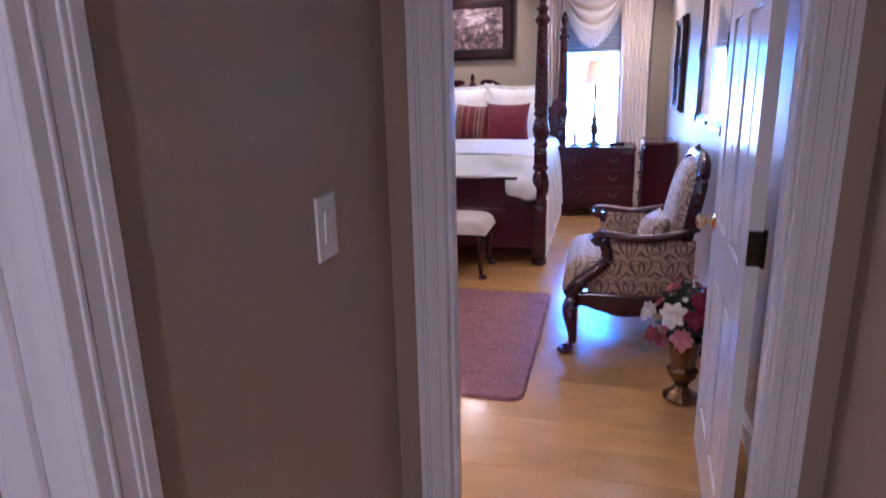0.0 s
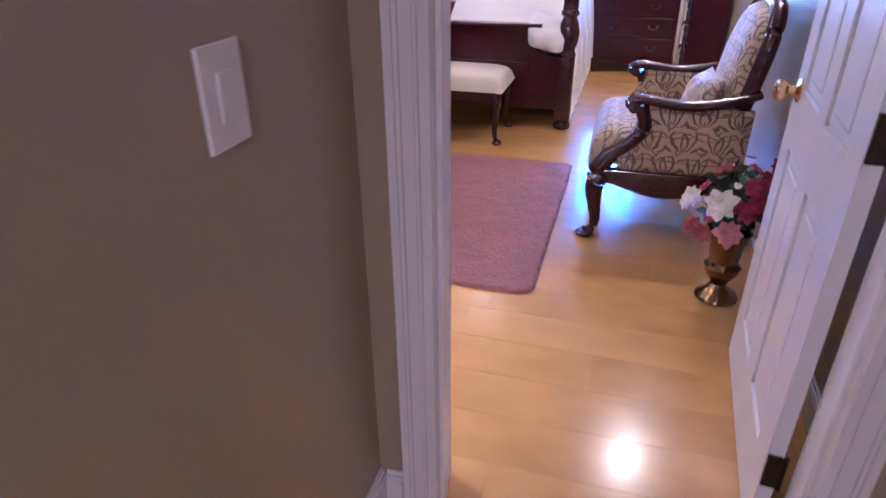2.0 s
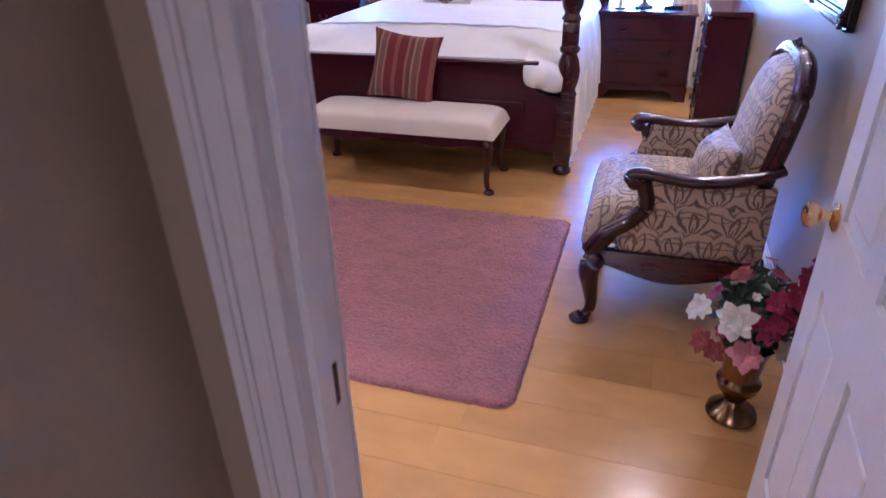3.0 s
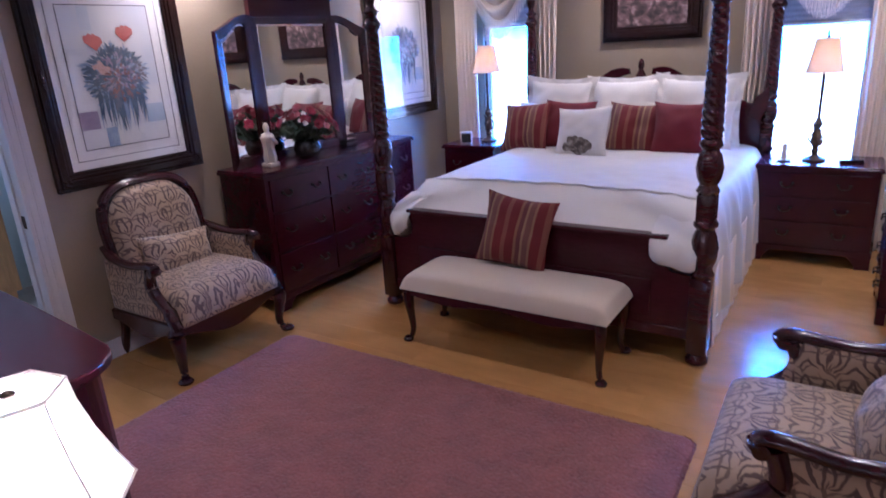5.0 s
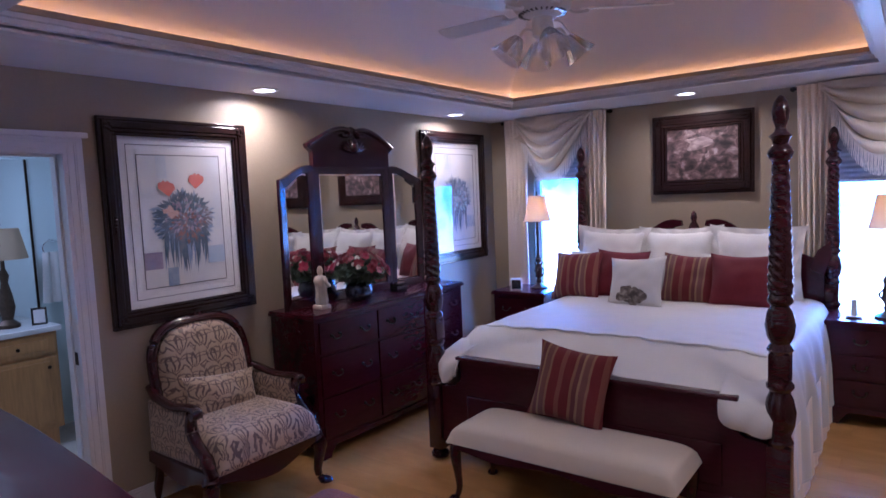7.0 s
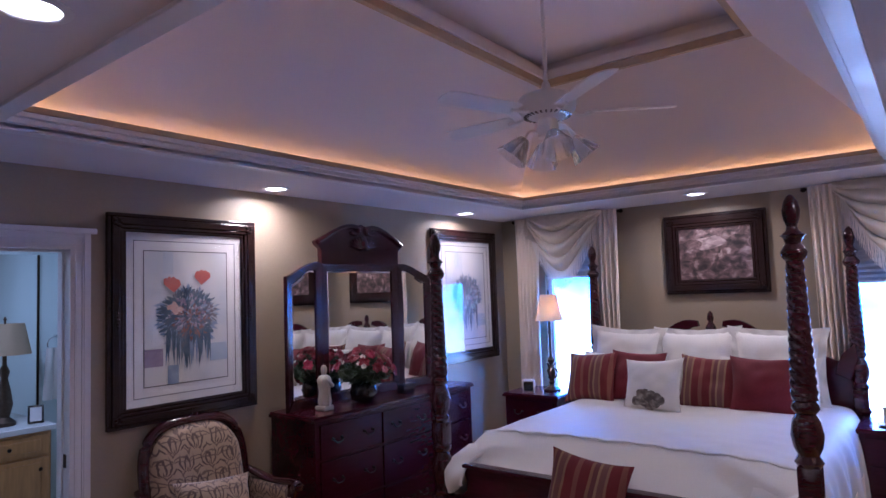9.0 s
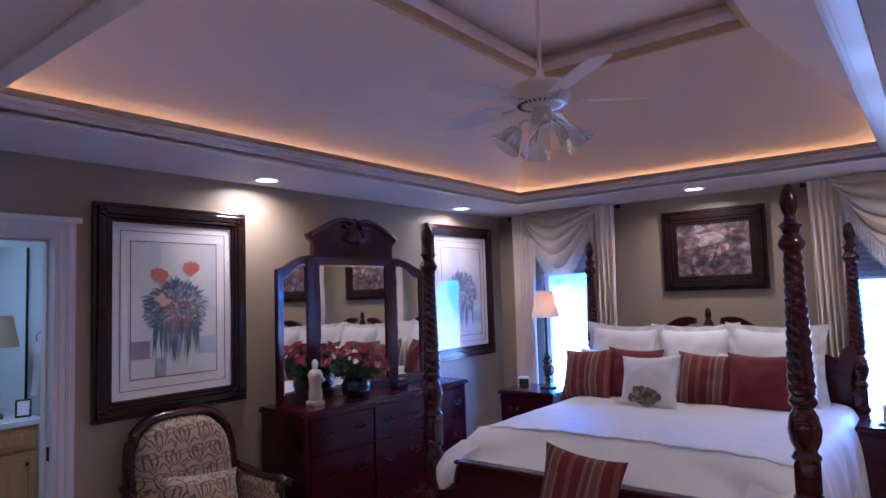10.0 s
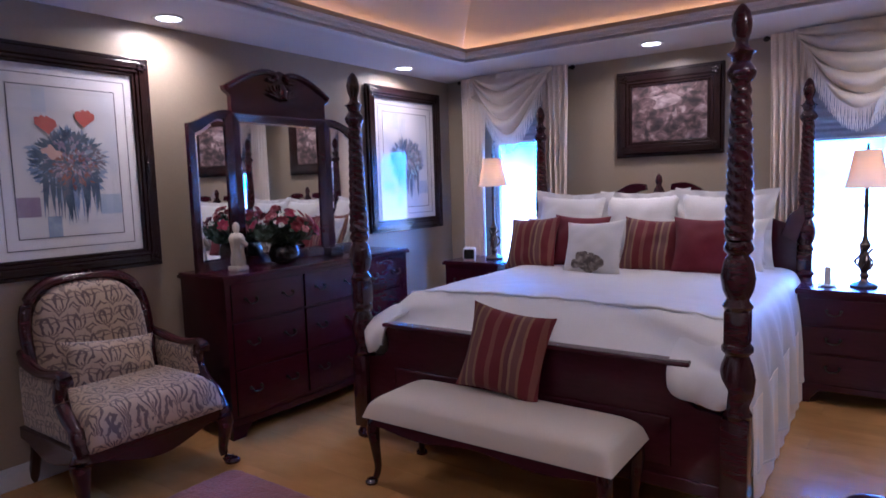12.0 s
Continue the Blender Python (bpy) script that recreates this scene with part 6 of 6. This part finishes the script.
for c, r, mt, nm in (((-0.075, -0.13, 0.455), 0.062, WHITEP, "lily"), ((-0.165, -0.07, 0.455), 0.040, WHITEP, "lily"), ((-0.18, -0.05, 0.42), 0.030, WHITEP, "lily"), ((-0.03, -0.15, 0.355), 0.052, PINKP, "daisy"), ((0.02, -0.12, 0.43), 0.040, MAGENTAP, "blossom"), ((0.05, -0.11, 0.47), 0.042, MAGENTAP, "blossom"), ((0.03, -0.10, 0.52), 0.036, MAGENTAP, "blossom"), ((0.08, -0.09, 0.54), 0.040, MAGENTAP, "blossom"), ((0.10, -0.06, 0.59), 0.036, MAGENTAP, "blossom"), ((0.125, -0.05, 0.635), 0.034, MAGENTAP, "blossom"), ((0.15, -0.03, 0.68), 0.030, MAGENTAP, "blossom"), ((-0.15, -0.10, 0.35), 0.040, CORALP, "blossom"), ((-0.11, -0.12, 0.33), 0.035, CORALP, "blossom"), ((0.08, -0.11, 0.36), 0.035, WHITEP, "lily"), ((0.11, -0.10, 0.42), 0.030, CORALP, "blossom")):
    bm = bmesh.new()
    flower(bm, c, r, 8 if nm == "daisy" else 7, 4, (c[0] - 0.05, c[1] - 0.12, 0.12), int(r * 1000), 0.45)
    part(nm, bm, mt, fv, smooth=True)

# ---- ceiling fan ----
fan = thing("ceiling_fan", "white five-blade ceiling fan with glass light cups", "fan", pose(-1.39, 5.14, 0.03))
part("downrod", turned([(0.011, 2.74), (0.011, 3.40)], 12), WHITEPLASTIC, fan, smooth=True)
part("canopy", turned([(0.022, 3.37), (0.06, 3.40), (0.068, 3.44), (0.068, 3.449)], 24), WHITEPLASTIC, fan, smooth=True)
part("motor", turned([(0.055, 2.595), (0.075, 2.60), (0.13, 2.62), (0.150, 2.645), (0.152, 2.69), (0.14, 2.715), (0.09, 2.735), (0.03, 2.745), (0.02, 2.79), (0.014, 2.80)], 36), WHITEPLASTIC, fan, smooth=True)
# black strips laid on the motor for the shade inside its vent slots
bm = bmesh.new()
for i in range(28):
    a = 2 * math.pi * i / 28
    box(bm, 0.085, 0.124, -0.004, 0.004, 2.608, 2.616, m=pose(0, 0, 0, 0, 0, math.degrees(a)))
part("vent_slot_shade", bm, BLACK, fan, "black strips for the shade in the vent slots")
part("switch_housing", turned([(0.03, 2.49), (0.052, 2.50), (0.058, 2.54), (0.05, 2.60)], 24), WHITEPLASTIC, fan, smooth=True)
blade_out = [(0.0, -0.048), (0.02, -0.058), (0.40, -0.068), (0.445, -0.055), (0.46, -0.02), (0.46, 0.02), (0.445, 0.055), (0.40, 0.068), (0.02, 0.058), (0.0, 0.048)]
for k in range(5):
    a = 178 + 72 * k
    bm = bmesh.new()
    prism(bm, blade_out, 0.007, None, 0.002)
    bl = part("blade", bm, WHITEPLASTIC, fan, m=pose(0, 0, 2.625, 0, 0, a) @ pose(0.20, 0, 0, 90 + 12, 0, 0))
    bm = bmesh.new()
    tube(bm, smooth_line([(0.13, 0, 2.63), (0.17, 0.015, 2.612), (0.24, 0.0, 2.618)], 4), 0.009, 8)
    part("blade_iron", bm, WHITEPLASTIC, fan, smooth=True, m=pose(0, 0, 0, 0, 0, a))
for k in range(4):
    a = 40 + 90 * k
    bm = bmesh.new()
    tube(bm, smooth_line([(0.04, 0, 2.52), (0.09, 0, 2.535), (0.12, 0, 2.50)], 4), 0.008, 8)
    arm_ = part("light_arm", bm, WHITEPLASTIC, fan, smooth=True, m=pose(0, 0, 0, 0, 0, a))
    bm = bmesh.new()
    prof = [(0.026, 0.0), (0.042, -0.025), (0.058, -0.07), (0.084, -0.125)]
    rings = [[bm.verts.new((r * (1 + (0.05 * math.cos(8 * b) if z < -0.05 else 0)) * math.cos(b), r * (1 + (0.05 * math.cos(8 * b) if z < -0.05 else 0)) * math.sin(b), z)) for b in (2 * math.pi * i / 32 for i in range(32))] for r, z in prof]
    for p, q in zip(rings, rings[1:]):
        for i in range(32):
            bm.faces.new((p[i], p[(i + 1) % 32], q[(i + 1) % 32], q[i]))
    bmesh.ops.solidify(bm, geom=bm.faces[:], thickness=0.003)
    part("glass_cup", bm, FROST, fan, "frosted tulip glass cup", True, pose(0, 0, 0, 0, 0, a) @ pose(0.125, 0, 2.495, 0, -38, 0))

# ---- bathroom seen through the doorway ----
van = thing("bathroom_vanity", "honey oak vanity with white counter", "cabinet", pose(-4.86, 3.2, 0.05, 0, 0, 90))
part("body", boxed(-0.72, 0.88, 0.03, 0.53, 0.10, 0.82, 0.003), OAK, van)
part("toe_kick", boxed(-0.72, 0.86, 0.09, 0.53, -0.05, 0.10), OAK, van)
part("countertop", boxed(-0.74, 0.91, 0.0, 0.535, 0.82, 0.86, 0.006), material("cultured_marble", (0.74, 0.74, 0.74), 0.2, grain=0.05, scale=4), van, "white counter")
for c in range(3):
    x0 = -0.68 + c * 0.52
    for z0, z1, nm in ((0.66, 0.80, "drawer"), (0.13, 0.64, "door")):
        bm = bmesh.new()
        box(bm, x0, x0 + 0.50, 0.010, 0.030, z0, z1, 0.004)
        box(bm, x0 + 0.05, x0 + 0.45, 0.004, 0.012, z0 + 0.03, z1 - 0.03, 0.006)
        d = part(nm, bm, OAK, van)
        part("knob", turned([(0.006, 0), (0.006, 0.012), (0.014, 0.018), (0.010, 0.026), (0.002, 0.028)], 12), OLDBRASS, d, "dark knob", True, pose(x0 + (0.25 if nm == "drawer" else 0.44), 0.006, (z0 + z1) / 2 + (0 if nm == "drawer" else 0.18), 90, 0, 0))
bmr = thing("bathroom_mirror", "large plain wall mirror over the vanity", "mirror", pose(0, 0, 0))
part("mirror_glass", boxed(-5.398, -5.392, 2.5, 4.16, 0.90, 2.15), SILVERMIRROR, bmr)
part("edge_strip", boxed(-5.399, -5.385, 4.16, 4.175, 0.90, 2.15), OLDBRASS, bmr)
bl_ = thing("vanity_lamp", "bronze lamp with beige shade on the vanity", "lamp", pose(-5.12, 3.86, 0.91))
part("base", turned([(0.075, 0), (0.075, 0.025), (0.035, 0.06), (0.055, 0.15), (0.04, 0.25), (0.022, 0.33), (0.034, 0.38), (0.014, 0.43), (0.012, 0.55)], 20), BRONZE, bl_, smooth=True)
bm = bmesh.new()
rings = [[bm.verts.new((r * math.cos(a), r * math.sin(a), z)) for a in (2 * math.pi * i / 24 for i in range(24))] for r, z in ((0.165, 0.50), (0.12, 0.72))]
for i in range(24):
    bm.faces.new((rings[0][i], rings[0][(i + 1) % 24], rings[1][(i + 1) % 24], rings[1][i]))
part("shade", bm, shade_material("beige_shade", (0.46, 0.36, 0.25), 0.3), bl_, "beige linen shade", True)
part("finial", turned([(0.006, 0.52), (0.006, 0.74), (0.012, 0.75), (0.004, 0.77)], 10), BRONZE, bl_, smooth=True)
tw = thing("towel", "white hand towel hanging from a chrome ring", "towel", pose(-5.40, 4.29, 0, 0, 0, 90))
part("towel_cloth", sheet(lambda u, v: (-0.10 + 0.20 * u * (0.7 + 0.3 * v) + 0.03 * (1 - v), -0.05 - 0.018 * math.sin(14 * u) - 0.01 * v, 1.42 - 0.40 * v), 24, 14, 0.012), WHITECLOTH, tw, smooth=True)
bm = bmesh.new()
tube(bm, [(0.07 * math.cos(a), -0.05, 1.45 + 0.06 * math.sin(a)) for a in (2 * math.pi * i / 24 for i in range(25))], 0.005, 8)
tube(bm, [(0, 0, 1.51), (0, -0.05, 1.51)], 0.012, 10)
part("ring", bm, material("chrome", (0.7, 0.72, 0.74), 0.08, metal=1.0, grain=0.02), tw, "chrome towel ring", True)
hb = thing("photo_frame", "small dark photo frame on the vanity", "frame", pose(-5.0, 4.02, 0.91, 0, 0, 70))
part("frame_body", boxed(-0.05, 0.05, 0, 0.012, 0.0, 0.13, 0.004, m=pose(0, 0, 0, -12, 0, 0)), BLACK, hb)
part("photo", boxed(-0.036, 0.036, -0.002, 0.001, 0.016, 0.114, m=pose(0, 0, 0, -12, 0, 0)), MATBOARD, hb)
jr = thing("jar", "small dark jar on the vanity counter", "jar", pose(-4.98, 3.70, 0.91))
part("jar_body", turned([(0.03, 0), (0.036, 0.01), (0.036, 0.06), (0.028, 0.075), (0.03, 0.09), (0.004, 0.095)], 18), BLACK, jr, smooth=True)

# oak chest in the side room, glimpsed past its door frame
oc = thing("oak_chest", "honey oak chest in the side room", "chest", pose(-1.45, 1.02, 0))
part("body", boxed(-0.45, 0.45, 0, 0.45, 0.05, 0.78, 0.006), OAK, oc)
part("top", boxed(-0.48, 0.48, -0.02, 0.46, 0.78, 0.81, 0.006), OAK, oc)
part("plinth", boxed(-0.43, 0.43, 0.02, 0.43, 0, 0.05), OAK, oc)
for k in range(3):
    d = part("drawer", boxed(-0.42, 0.42, -0.012, 0.006, 0.09 + 0.23 * k, 0.30 + 0.23 * k, 0.006), OAK, oc)
    pull("pull", d, pose(0, -0.012, 0.20 + 0.23 * k))

# ---- floor boards and tiles ----
PW, PL = 0.193, 1.28
bm = bmesh.new()
box(bm, 0, 1, 0.0002, PW - 0.0002, -0.012, 0.0, 0.0)
for v in bm.verts:
    if v.co.z > -0.001:
        v.co.y += 0.0003 if v.co.y < PW / 2 else -0.0003
me = bpy.data.meshes.new("plank")
bm.to_mesh(me)
bm.free()
me.materials.append(MAPLE)
rnd = random.Random(17)
def planks(x0, x1, y0, y1):
    y = y0
    while y < y1 - 0.02:
        x = x0 - rnd.uniform(0.0, PL * 0.8)
        while x < x1:
            a, b = max(x, x0), min(x + PL, x1)
            if b - a > 0.03:
                ob = new("plank", me)
                ob.parent = floor
                ob.matrix_basis = Matrix.LocRotScale((a + 0.0002, y, 0), None, (b - a - 0.0004, min(1.0, (y1 - y) / PW), 1))
            x += PL
        y += PW
planks(XL, XR, HY0 + 0.0, YB)
planks(-2.58, HR, -2.4, HY0)
tm = boxed(0, 0.298, 0, 0.298, -0.012, 0.0, 0.002)
me = bpy.data.meshes.new("tile")
tm.to_mesh(me)
tm.free()
me.materials.append(TILE)
for i in range(7):
    for j in range(7):
        ob = new("tile", me)
        ob.parent = floor
        ob.matrix_basis = pose(XL - 0.002 - 0.302 * (i + 1), 2.42 + 0.302 * j, 0)
